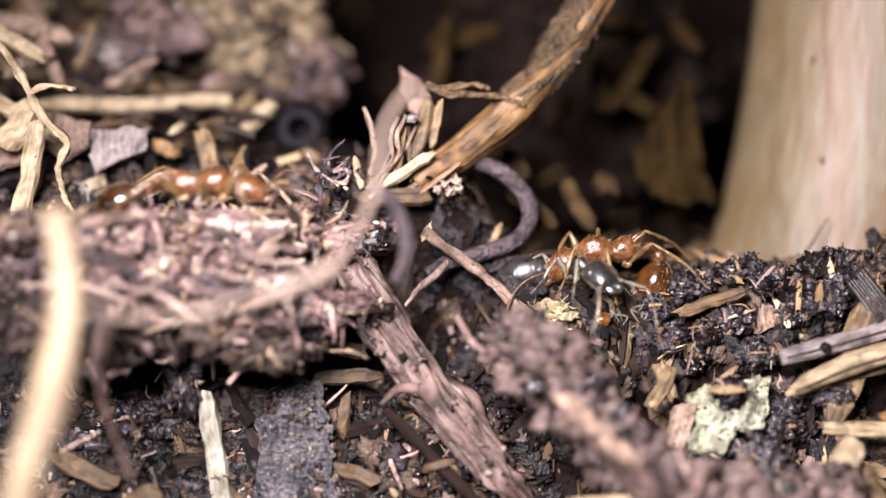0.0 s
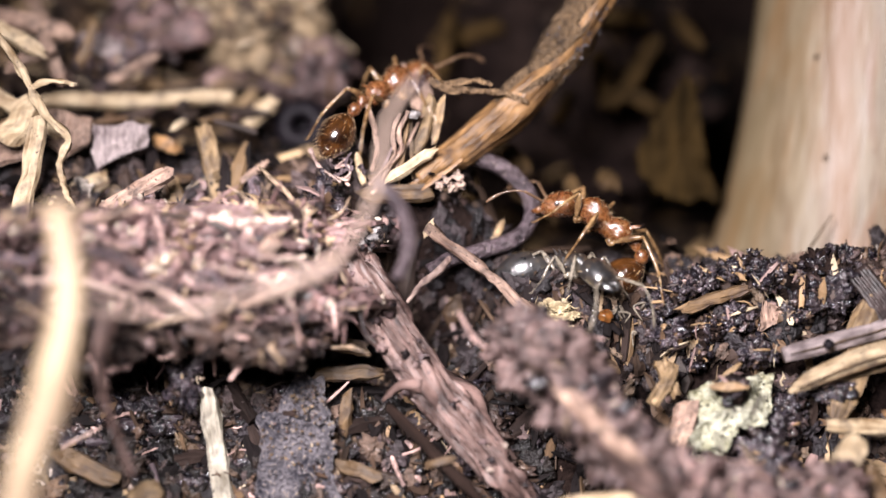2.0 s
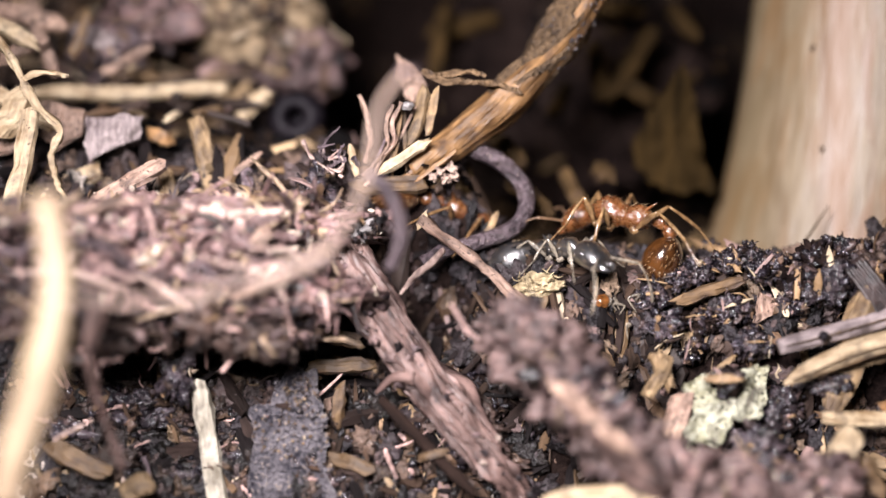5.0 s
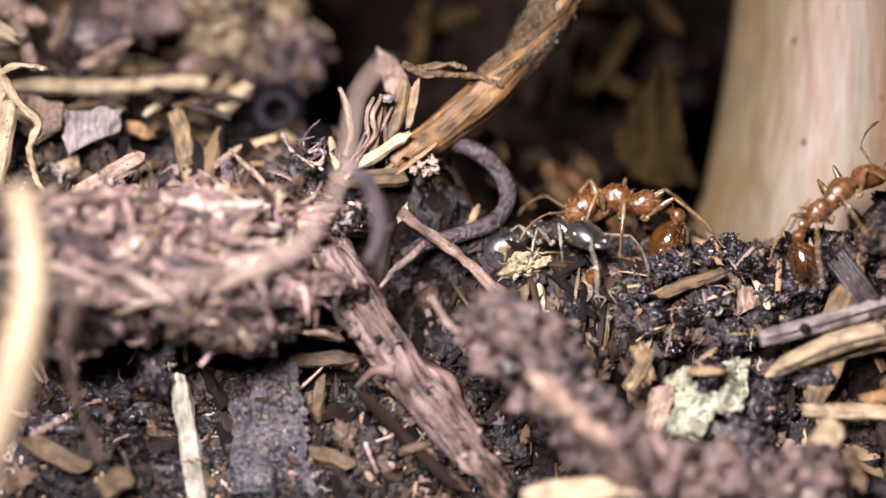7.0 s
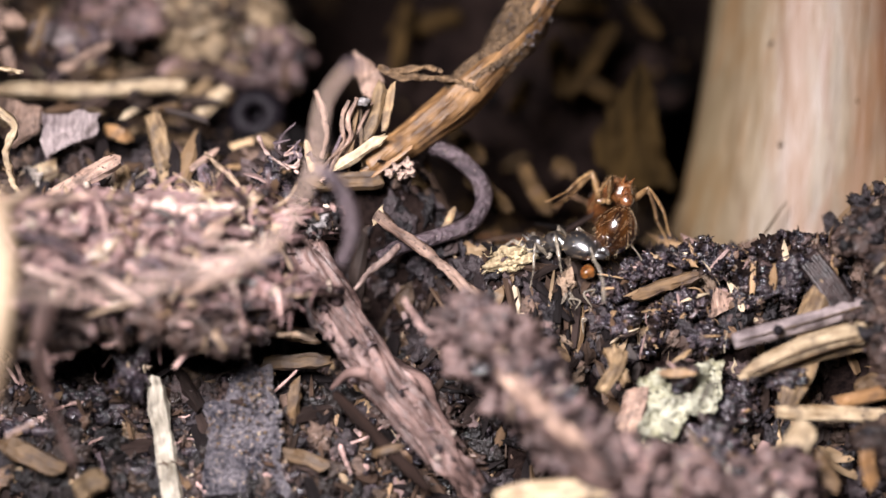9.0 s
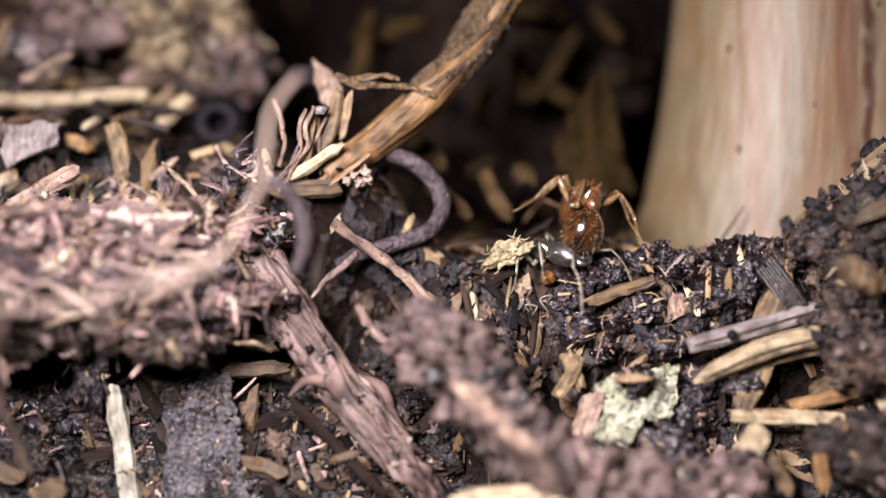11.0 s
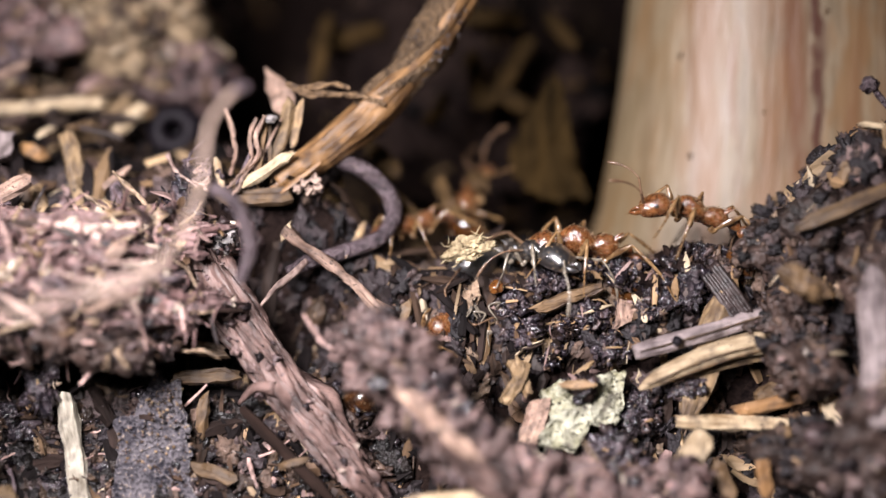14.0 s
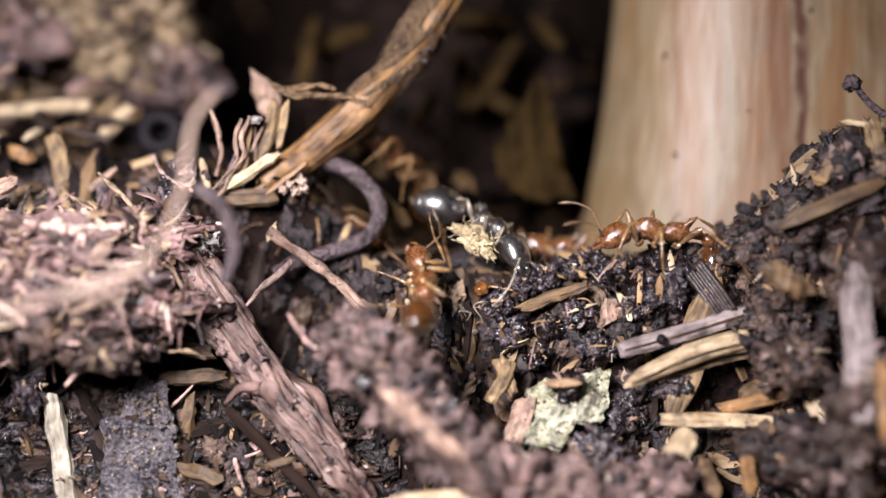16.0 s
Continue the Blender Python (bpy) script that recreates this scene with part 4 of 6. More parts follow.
for a, b, w, m, lab in (
        ((16.37, 48.50, -2.01), (14.87, 48.17, -6.40), 1.2, TAN, "tan wood chip under the needles"),
        ((14.26, 47.57, -6.67), (18.86, 47.57, -6.88), 0.62, CREAM, "cream wood chip lying level"),
        ((16.50, 47.77, -6.31), (19.25, 47.87, -5.86), 0.5, AMBER, "orange-brown splinter of wood"),
        ((15.11, 46.48, -6.96), (13.66, 45.99, -9.09), 1.0, CREAM, "short square-cut pale wood chip"),
        ((9.27, 48.07, -5.86), (8.58, 47.78, -7.52), 0.95, ROSY, "short speckled rosy wood chip"),
        ((8.65, 48.16, -4.46), (7.82, 47.97, -5.93), 0.5, TAN, "tan wood splinter on the bank"),
        ((8.12, 48.26, -4.24), (8.63, 48.07, -5.52), 0.55, TAN, "tan wood splinter on the bank"),
        ((9.09, 49.20, -2.49), (11.72, 49.40, -1.62), 0.5, DIMWOOD, "flat brown wood sliver on the rim"),
        ((10.02, 48.40, -5.35), (11.22, 48.50, -4.50), 0.2, TAN, "thin tan splinter of wood"),
        ((17.31, 47.97, -5.88), (19.28, 48.06, -4.85), 0.6, DIMWOOD, "dark brown splinter in a hollow"),
        ((17.06, 46.18, -7.74), (17.15, 45.79, -9.11), 0.5, AMBER, "orange splinter at the bank's foot"),
        ((15.49, 46.58, -7.98), (16.02, 46.29, -9.39), 0.6, DIMWOOD, "brown splinter at the bank's foot"),
        ((21.04, 45.64, -0.99), (20.66, 44.17, -6.51), 1.1, GREYSTRAW, "grey upright piece of stalk"),
        ((21.21, 43.66, -4.30), (21.23, 43.17, -6.96), 0.5, AMBER, "orange splinter standing in soil"),
        ((22.35, 47.41, 4.29), (22.49, 47.12, 2.46), 0.5, TAN, "pale tan chip on the mound"),
        ((21.28, 47.71, 4.44), (22.71, 47.51, 4.25), 0.22, CREAM, "thin cream splinter on the mound"),
        ((19.55, 47.13, 0.61), (22.03, 46.93, 1.61), 0.5, DIMWOOD, "brown splinter sunk in the mound"),
        ((-5.00, 49.14, -4.96), (-2.61, 49.15, -4.85), 0.6, DIMWOOD, "amber leaf scrap under the root strip"),
        ((-5.14, 49.44, -3.68), (-3.06, 49.45, -4.00), 0.6, DIMWOOD, "brown leaf scrap under the root strip"),
        ((-4.03, 48.05, -8.25), (-2.43, 48.05, -8.78), 0.6, DIMWOOD, "grey-brown scrap of old wood"),
        ((-2.11, 47.85, -6.10), (1.26, 47.06, -9.33), 0.45, DARKBARK, "dark brown bark strip under the root strip"),
        ((-3.67, 48.85, -5.58), (-3.87, 48.65, -7.06), 0.45, DIMWOOD, "olive-brown scrap of dry leaf"),
        ((-0.72, 47.46, -8.25), (0.32, 47.26, -7.90), 0.3, DIMWOOD, "small cream splinter of wood"),
        ((-11.55, 46.73, -9.48), (-10.44, 46.83, -8.88), 0.9, TAN, "rounded tan scrap of wood"),
        ((-14.55, 47.72, -7.78), (-12.31, 47.63, -8.82), 0.8, DIMWOOD, "dark mauve strip of wood"),
        ((-3.4, 50.8, 2.02), (-0.46, 50.8, 2.2), 0.75, DIMWOOD, "short mossy brown stick end"),
        # splinters round the stick's foot
        ((-0.57, 50.9, 6.05), (-1.18, 50.9, 3.66), 0.5, TAN, "upright tan splinter by the stick"),
        ((-0.1, 51.0, 5.88), (-0.46, 50.9, 4.08), 0.34, TAN, "upright tan splinter by the stick"),
        ((-0.38, 50.3, 3.8), (-2.41, 50.3, 2.46), 0.44, CREAM, "pale leaning splinter by the stick"),
        ((-3.22, 50.40, 2.48), (-3.51, 50.60, 3.62), 0.3, CREAM, "small pale splinter of wood"),
        ((2.32, 51.60, 0.94), (1.85, 51.40, 0.02), 0.3, TAN, "small pale blade of straw"),
        # the litter behind, on the higher ledge
        ((-17.34, 54.70, 6.22), (-9.31, 55.22, 6.47), 0.66, CREAM, "long tan straw lying level"),
        ((-9.85, 52.0, 4.79), (-8.94, 51.7, 1.11), 0.8, TAN, "upright orange-tan chip of wood"),
        ((-8.7, 55.0, 5.15), (-7.37, 55.0, 6.2), 0.75, CREAM, "cream husk of a seed"),
        ((-12.1, 53.4, 4.4), (-11.2, 53.3, 4.0), 0.6, AMBER, "bright orange chip of wood"),
        ((-16.00, 50.20, 4.93), (-16.65, 49.21, -0.18), 0.75, CREAM, "cream straw leaning on the ledge"),
        ((-16.77, 51.21, 1.29), (-13.99, 52.21, 2.71), 0.9, CREAM, "broad cream straw on the ledge"),
        ((-13.39, 49.21, 1.17), (-10.69, 49.82, 2.90), 0.7, ROSY, "dull rosy twig on the ledge"),
        ((-11.06, 51.7, 2.75), (-10.6, 51.42, 1.30), 0.55, TAN, "short upright tan chip of wood"),
        ((-11.75, 52.02, 2.58), (-11.31, 51.62, 1.42), 0.4, TAN, "short upright tan chip of wood"),
        ((-8.39, 51.5, 2.47), (-7.12, 51.5, 3.42), 0.3, ROSY, "small rosy bit of twig"),
        ((-7.85, 51.6, 2.9), (-7.45, 51.5, 1.1), 0.5, ROOT, "short upright mauve stub"),
        ((-5.3, 53.4, 3.0), (-6.7, 52.2, 0.9), 0.95, DIMWOOD, "brown chip in the shade"),
        ((-6.86, 50.03, -0.18), (-6.43, 50.13, 0.49), 0.45, CREAM, "small pale scrap of leaf"),
        ((-17.61, 51.00, 4.11), (-16.83, 51.70, 5.77), 1.2, CREAM, "pale flake of wood at the ledge"),
        ((-16.58, 52.70, 7.87), (-19.14, 52.69, 9.38), 0.66, CREAM, "broad rosy flake in the back litter"),
        ((-15.78, 52.00, 4.54), (-18.96, 52.19, 6.52), 0.66, CREAM, "broad rosy flake in the back litter"),
        ((-19.22, 54.19, 9.90), (-15.86, 54.20, 8.94), 0.84, ROSY, "broad tan flake in the back litter"),
        ((-13.72, 56.21, 8.29), (-16.20, 56.20, 9.03), 0.96, GREYSTRAW, "broad grey flake in the back litter"),
        ((-17.76, 57.19, 9.58), (-19.11, 58.19, 11.68), 0.66, ROSY, "mauve chip in the back litter"),
        ((-15.74, 57.20, 10.21), (-16.85, 56.70, 8.11), 0.60, DIMWOOD, "brown chip in the back litter"),
        ((-12.58, 56.71, 7.11), (-15.99, 57.20, 7.93), 0.66, DIMWOOD, "brown chip in the back litter"),
        ((-14.46, 57.20, 7.04), (-9.57, 57.72, 7.36), 0.48, DIMWOOD, "dull brown chip in the back litter"),
        ((-17.2, 54.0, 9.2), (-16.2, 54.0, 6.9), 0.54, ROSY, "rosy upright chip in the back litter"),
        ((-14.9, 54.5, 9.6), (-15.6, 54.2, 7.6), 0.42, DIMWOOD, "brown upright chip in the back litter"),
        ((-14.3, 54.2, 7.0), (-12.4, 54.8, 8.2), 0.48, ROSY, "mauve chip lying in the back litter"),
        ((-18.3, 53.0, 7.3), (-16.3, 53.4, 8.3), 0.60, ROSY, "mauve chip lying in the back litter"),
        ((22.36, 47.6, 4.5), (22.6, 47.5, 2.2), 0.7, TAN, "tan upright chip on the mound"),
        ((18.7, 46.9, 0.5), (22.4, 46.6, 2.1), 0.6, DIMWOOD, "broad brown piece of wood in the mound"),
        ((17.9, 46.2, -1.0), (19.4, 46.0, -2.0), 0.9, DIMWOOD, "reddish brown flake of wood in the mound"),
        # the dim hollow behind, its shade put into the wood colours
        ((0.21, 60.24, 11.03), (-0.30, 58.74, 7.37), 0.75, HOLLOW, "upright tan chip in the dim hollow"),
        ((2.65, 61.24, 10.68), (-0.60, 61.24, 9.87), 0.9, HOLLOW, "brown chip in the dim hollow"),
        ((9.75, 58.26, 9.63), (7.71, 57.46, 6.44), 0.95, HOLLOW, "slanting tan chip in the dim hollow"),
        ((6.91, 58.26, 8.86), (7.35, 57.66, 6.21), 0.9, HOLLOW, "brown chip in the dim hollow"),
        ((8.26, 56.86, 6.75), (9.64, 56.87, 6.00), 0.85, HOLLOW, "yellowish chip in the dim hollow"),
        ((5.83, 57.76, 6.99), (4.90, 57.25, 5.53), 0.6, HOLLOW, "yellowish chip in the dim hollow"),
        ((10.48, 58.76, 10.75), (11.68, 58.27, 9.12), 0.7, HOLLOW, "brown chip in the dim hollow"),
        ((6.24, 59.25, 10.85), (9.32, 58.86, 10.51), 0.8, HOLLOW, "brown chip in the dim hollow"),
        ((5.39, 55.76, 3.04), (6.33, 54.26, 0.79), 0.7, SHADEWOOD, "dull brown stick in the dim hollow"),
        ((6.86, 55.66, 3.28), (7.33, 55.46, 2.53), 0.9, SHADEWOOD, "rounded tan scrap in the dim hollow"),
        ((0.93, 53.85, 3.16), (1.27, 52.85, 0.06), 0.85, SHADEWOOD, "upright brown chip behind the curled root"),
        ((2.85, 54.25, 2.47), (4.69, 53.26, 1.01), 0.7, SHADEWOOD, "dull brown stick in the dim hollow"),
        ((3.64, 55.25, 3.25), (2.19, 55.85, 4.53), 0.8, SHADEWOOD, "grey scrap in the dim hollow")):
    rnd = random.Random(lab + str(w) + str(a[0]))
    chip("wood_chip", a, b, w, m, lab, seed=rnd.random() * 40, bend=rnd.uniform(-.2, .2), point=(rnd.uniform(.4, .9), rnd.uniform(.3, .9)),
         face=(rnd.uniform(-.3, .3), -1, rnd.uniform(0, .5)))

rnd = random.Random(51)
for k in range(5):
    f, g = rnd.random(), rnd.random()
    foot, tip = Vector((-2.82, 50.5, 2.29)).lerp(Vector((-1.17, 50.7, 2.64)), f), Vector((-2.05, 50.6, 4.85)).lerp(Vector((-0.39, 51.0, 5.79)), g)
    tip = foot.lerp(tip, rnd.uniform(.55, 1.0)) + Vector((0, rnd.uniform(-.3, .4), 0))
    chip("wood_splinter", foot, tip, rnd.uniform(.1, .2), (ROSY, DIMWOOD, DIMWOOD, ROOT)[k % 4], "thin shredded splinter at the stick's foot", "splinter", "splinters at the stick", seed=k * 2.7, bend=rnd.uniform(-.3, .3), point=(.5, .2))
for out, m_, lab, sd in (
        ([(-14.34, 52.0, 4.9), (-12.06, 52.2, 4.95), (-12.13, 51.8, 4.06), (-13.2, 51.6, 3.6), (-14.12, 51.5, 3.0), (-14.35, 51.8, 3.88)], GREYSTRAW, "broken bleached flake of wood on the ledge", 51),
        ([(-16.27, 52.4, 5.63), (-14.43, 52.5, 5.17), (-14.5, 52.2, 4.25), (-15.58, 51.9, 3.4), (-16.2, 52.1, 4.13)], ROSY, "broad rosy flake of wood on the ledge", 53),
        ([(-18.9, 52.0, 4.6), (-17.0, 52.2, 4.9), (-16.8, 51.8, 3.6), (-18.4, 51.6, 3.1)], ROSY, "broad rosy flake of wood on the ledge", 57)):
    s = Shape()
    c = middle(out)
    plate(s, [Vector(p) - c for p in out], (0, 0, 0), 0.3, (0.1, -1, 0.5), rough=0.25, seed=sd, rings=7)
    place("wood_flake", s, m_, c, lab, "wood chip", "wood chips")
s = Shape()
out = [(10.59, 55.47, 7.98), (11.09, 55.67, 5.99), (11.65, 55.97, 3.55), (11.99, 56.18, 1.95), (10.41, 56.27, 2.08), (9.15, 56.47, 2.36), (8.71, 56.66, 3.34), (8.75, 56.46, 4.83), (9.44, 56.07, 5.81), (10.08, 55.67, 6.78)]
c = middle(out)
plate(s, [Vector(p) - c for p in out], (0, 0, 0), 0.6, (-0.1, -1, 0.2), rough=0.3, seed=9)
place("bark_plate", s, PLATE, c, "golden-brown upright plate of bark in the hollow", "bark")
s = Shape()
out = [(9.18, 47.98, -5.51), (10.03, 48.28, -5.04), (11.11, 48.38, -5.05), (12.42, 48.48, -4.78), (12.50, 48.29, -6.04), (11.87, 47.99, -6.79), (11.06, 47.78, -6.86), (10.39, 47.48, -7.72), (8.90, 47.38, -7.71), (9.48, 47.68, -6.60)]
c = middle(out)
plate(s, [Vector(p) - c for p in out], (0, 0, 0), 0.35, (0, -1, 0.5), rough=0.5, seed=15, rings=10)
place("lichen_flake", s, LICHEN, c, "greenish white crust of lichen on soil", "lichen")
s = Shape()
out = [(12.39, 49.68, -2.15), (13.09, 49.58, -2.47), (12.89, 49.48, -3.01), (12.39, 49.38, -3.23), (12.01, 49.28, -3.44), (12.24, 49.48, -2.90)]
c = middle(out)
plate(s, [Vector(p) - c for p in out], (0, 0, 0), 0.15, (0.3, -1, 0.3), rough=0.2, seed=25, rings=4)
place("wood_flake", s, ROSY, c, "small pinkish curled wood flake", "wood chip", "wood chips")
s = Shape()
out = [(10.53, 49.48, -3.45), (10.12, 49.28, -4.31), (9.47, 49.28, -4.53), (9.27, 49.38, -3.66), (9.85, 49.58, -3.24)]
c = middle(out)
plate(s, [Vector(p) - c for p in out], (0, 0, 0), 0.15, (0.1, -1, 0.3), rough=0.2, seed=26, rings=4)
place("leaf_scrap", s, TAN, c, "round brown scrap of dry leaf", "leaf")
s = Shape()
out = [(-1.82, 52.84, 7.65), (-1.07, 52.64, 7.04), (-0.48, 52.44, 6.20), (-0.71, 52.24, 5.49), (-1.36, 52.44, 5.74), (-1.77, 52.74, 6.59)]
c = middle(out)
plate(s, [Vector(p) - c for p in out], (0, 0, 0), 0.2, (-0.3, -1, 0.3), rough=0.15, seed=31, rings=5)
place("leaf_scrap", s, ROSY, c, "pointed pinkish scrap of dry leaf by the stick", "leaf")
husk = tagged(new("ribbed_husk"), "dark ribbed piece of husk on the rim", "husk")
a0, b0 = Vector(((15.76, 48.94, -0.92))), Vector(((17.00, 48.25, -2.88)))
c = (a0 + b0) / 2
husk.matrix_world = Matrix.Translation(spot(c)) @ TILT.to_4x4()
for k in range(7):
    ribs = Shape()
    o = Vector((0.13 * k - .4, -.1 * abs(k - 3) * .5, 0.11 * k - .35)) * .7
    tube(ribs, [a0 - c + o, (a0 + b0) / 2 - c + o + Vector((0, -.12, 0)), b0 - c + o], [0.10, 0.12, 0.09], sides=7, rough=0.1, seed=k)
    place("rib", ribs, HUSK, (0, 0, 0), parent=husk)
s = Shape()
bud = [(23.06, 48.01, 4.66), (22.50, 48.11, 5.11), (22.07, 48.20, 5.71)]
c = middle(bud)
tube(s, [Vector(p) - c for p in bud], [0.14, 0.13, 0.12], sides=9, rough=0.15)
lump(s, Vector(((21.83, 48.20, 5.93))) - c, (.34, .34, .32), 3, .2, .35, 8)
place("bud_stalk", s, ROOT, c, "tiny dark stalk with a round bud", "stalk")
lump_ = Shape()
lump(lump_, (0, 0, 0), (.2, .16, .2), 3, .1, .05, 5)
place("seed", lump_, SHELL, ((14.29, 47.56, -3.67)), "tiny round dark seed on a needle", "seed")
s = Shape()
lump(s, (0, 0, 0), (.22, .16, .17), 3, .4, .2, 6)
place("white_grain", s, STONE, ((-1.24, 50.3, 5.17)), "tiny white grain of sand", "grain")
# Backing added behind the hollow's chips; its dark colour stands for shade.
clod("soil_mound", ((6.75, 64.26, 7.52)), (6.2, 3.0, 6.0), SOIL, "soil mound at the back of the hollow, darkened for shade", "soil mound", seed=83, detail=5, rough=0.3, fine=0.3, grains=DARKCRUMB, count=160, grain=(0.1, 0.5), hairs=170, fuzz=0, crust=DIMLITTER)
# woolly crown and dark shell at the back
clod("woolly_rootstock", ((-8.55, 59.22, 10.5)), (2.5, 2.0, 2.8), WOOLLY, "tan woolly lump of rootstock", "rootstock", seed=41, detail=5, rough=0.35, fine=0.35, grains=LITTER, count=30, grain=(0.1, 0.4), hairs=420, fuzz=0, crust=WOOLBITS)
clod("woolly_rootstock", ((-10.4, 60.21, 13.16)), (3.2, 2.0, 3.0), WOOLLY, "tan woolly lump of rootstock", "rootstock", seed=47, detail=5, rough=0.35, fine=0.35, grains=LITTER, count=30, grain=(0.1, 0.4), hairs=420, fuzz=0, crust=WOOLBITS)
clod("old_wood_lump", ((-7.06, 59.42, 8.25)), (2.8, 1.5, 1.5), PINK, "mauve-brown lump of rotten wood", "rotten wood", seed=43, detail=5, rough=0.3, fine=0.3, grains=PINKBITS, count=80, grain=(0.1, 0.4), hairs=70, fuzz=0)
clod("old_wood_lump", ((-13.18, 58.20, 10.26)), (2.2, 1.3, 1.6), PINK, "mauve-brown lump of rotten wood", "rotten wood", seed=53, detail=4, rough=0.35, fine=0.25, grains=PINKBITS, count=80, grain=(0.1, 0.4), hairs=70, fuzz=0)
clod("old_wood_lump", ((-14.98, 57.20, 8.31)), (1.6, 1.2, 1.2), ROOT, "mauve-brown lump of rotten wood", "rotten wood", seed=57, detail=4, rough=0.4, fine=0.3, grains=PINKBITS, count=80, grain=(0.1, 0.4), hairs=70, fuzz=0)
s = Shape()
vs, fs = [], []
prof = [(1.25, 1.0), (1.3, .4), (1.2, -.1), (.95, -.42), (.62, -.5), (.42, -.3), (.4, .3), (.42, 1.0)]
for i, (r, y) in enumerate(prof):
    for j in range(28):
        a = 2 * math.pi * j / 28
        k = r * (1 + 0.06 * noise.noise(Vector((math.cos(a) * 2, math.sin(a) * 2, i))))
        vs.append(Vector((k * math.cos(a), y, k * math.sin(a) * 0.95)) * 0.001)
for i in range(len(prof) - 1):
    for j in range(28):
        fs.append((i * 28 + j, i * 28 + (j + 1) % 28, (i + 1) * 28 + (j + 1) % 28, (i + 1) * 28 + j))
fs.append(tuple((len(prof) - 1) * 28 + j for j in range(28)))
s.take(vs, fs)
place("seed_shell", s, SHELL, ((-6.32, 56.20, 5.30)), "round blackish nutshell with a hole", "nutshell")

# pink roots tangled in the near mat
rnd = random.Random(33)
for k in range(10):
    p = Vector(((-15.00, 44.20, -1.16))).lerp(Vector(((-4.52, 45.40, -0.58))), k / 9) + Vector((rnd.uniform(-.5, .5), rnd.uniform(-.8, .5), rnd.uniform(-1.1, 1.0)))
    d = Vector((rnd.uniform(.6, 1.2), rnd.uniform(-.3, .3), rnd.uniform(-.5, .5)))
    way = [p - d * 1.3, p - d * .4 + Vector((0, -.2, rnd.uniform(-.3, .3))), p + d * .5 + Vector((0, -.2, rnd.uniform(-.4, .4))), p + d * 1.4 + Vector((0, 0, rnd.uniform(-.8, .2)))]
    r = rnd.uniform(.06, .15)
    limb("rootlet", way, [r * .7, r * 1.1, r, r * .6], ROOTLET if k % 3 else ROOT, "pinkish root woven into the overhanging mat", "root", "thin roots", sides=10, rough=0.4, per=10, seed=k * 4.0)
limb("grass_stalk", [(14.03, 51.92, -1.27), (14.70, 52.32, -0.45), (15.41, 52.72, 0.44), (16.10, 53.11, 1.31)], [.06, .055, .05, .03], DIMWOOD, "thin dry grass stalk leaning at the stem", "stalk", sides=7, rough=0.2)
for k in range(9):
    rnd = random.Random(k + 300)
    q = [Vector((-3.9, 50.2, 3.05)) + Vector((rnd.uniform(-.8, .8), rnd.uniform(-.3, .3), rnd.uniform(-.7, .4)))]
    for j in range(4):
        q.append(q[-1] + Vector((rnd.uniform(-.5, .5), rnd.uniform(-.15, .15), rnd.uniform(-.15, .45))))
    limb("rootlet", q, [.07, .06, .05, .03], ROOT if k % 3 else ROOTLET, "dark crooked rootlet tangled at the stick's foot", "root", "thin roots", sides=7, rough=0.5, per=8, seed=k * 5.0)
for k, at in enumerate(((0.06, 50.4, 2.57), (0.5, 50.4, 2.73), (0.28, 50.4, 2.28), (-0.16, 50.4, 2.39), (0.61, 50.4, 2.39))):
    clod("sand_grain", at, (.2, .18, .19), GREYTWIG, "whitish granular crumb under the stick's end", "grain", "pale crumbs", seed=120 + k * 3, detail=3, rough=0.6, fine=0.5, grains=CRUMB, count=8, grain=(0.03, 0.08))
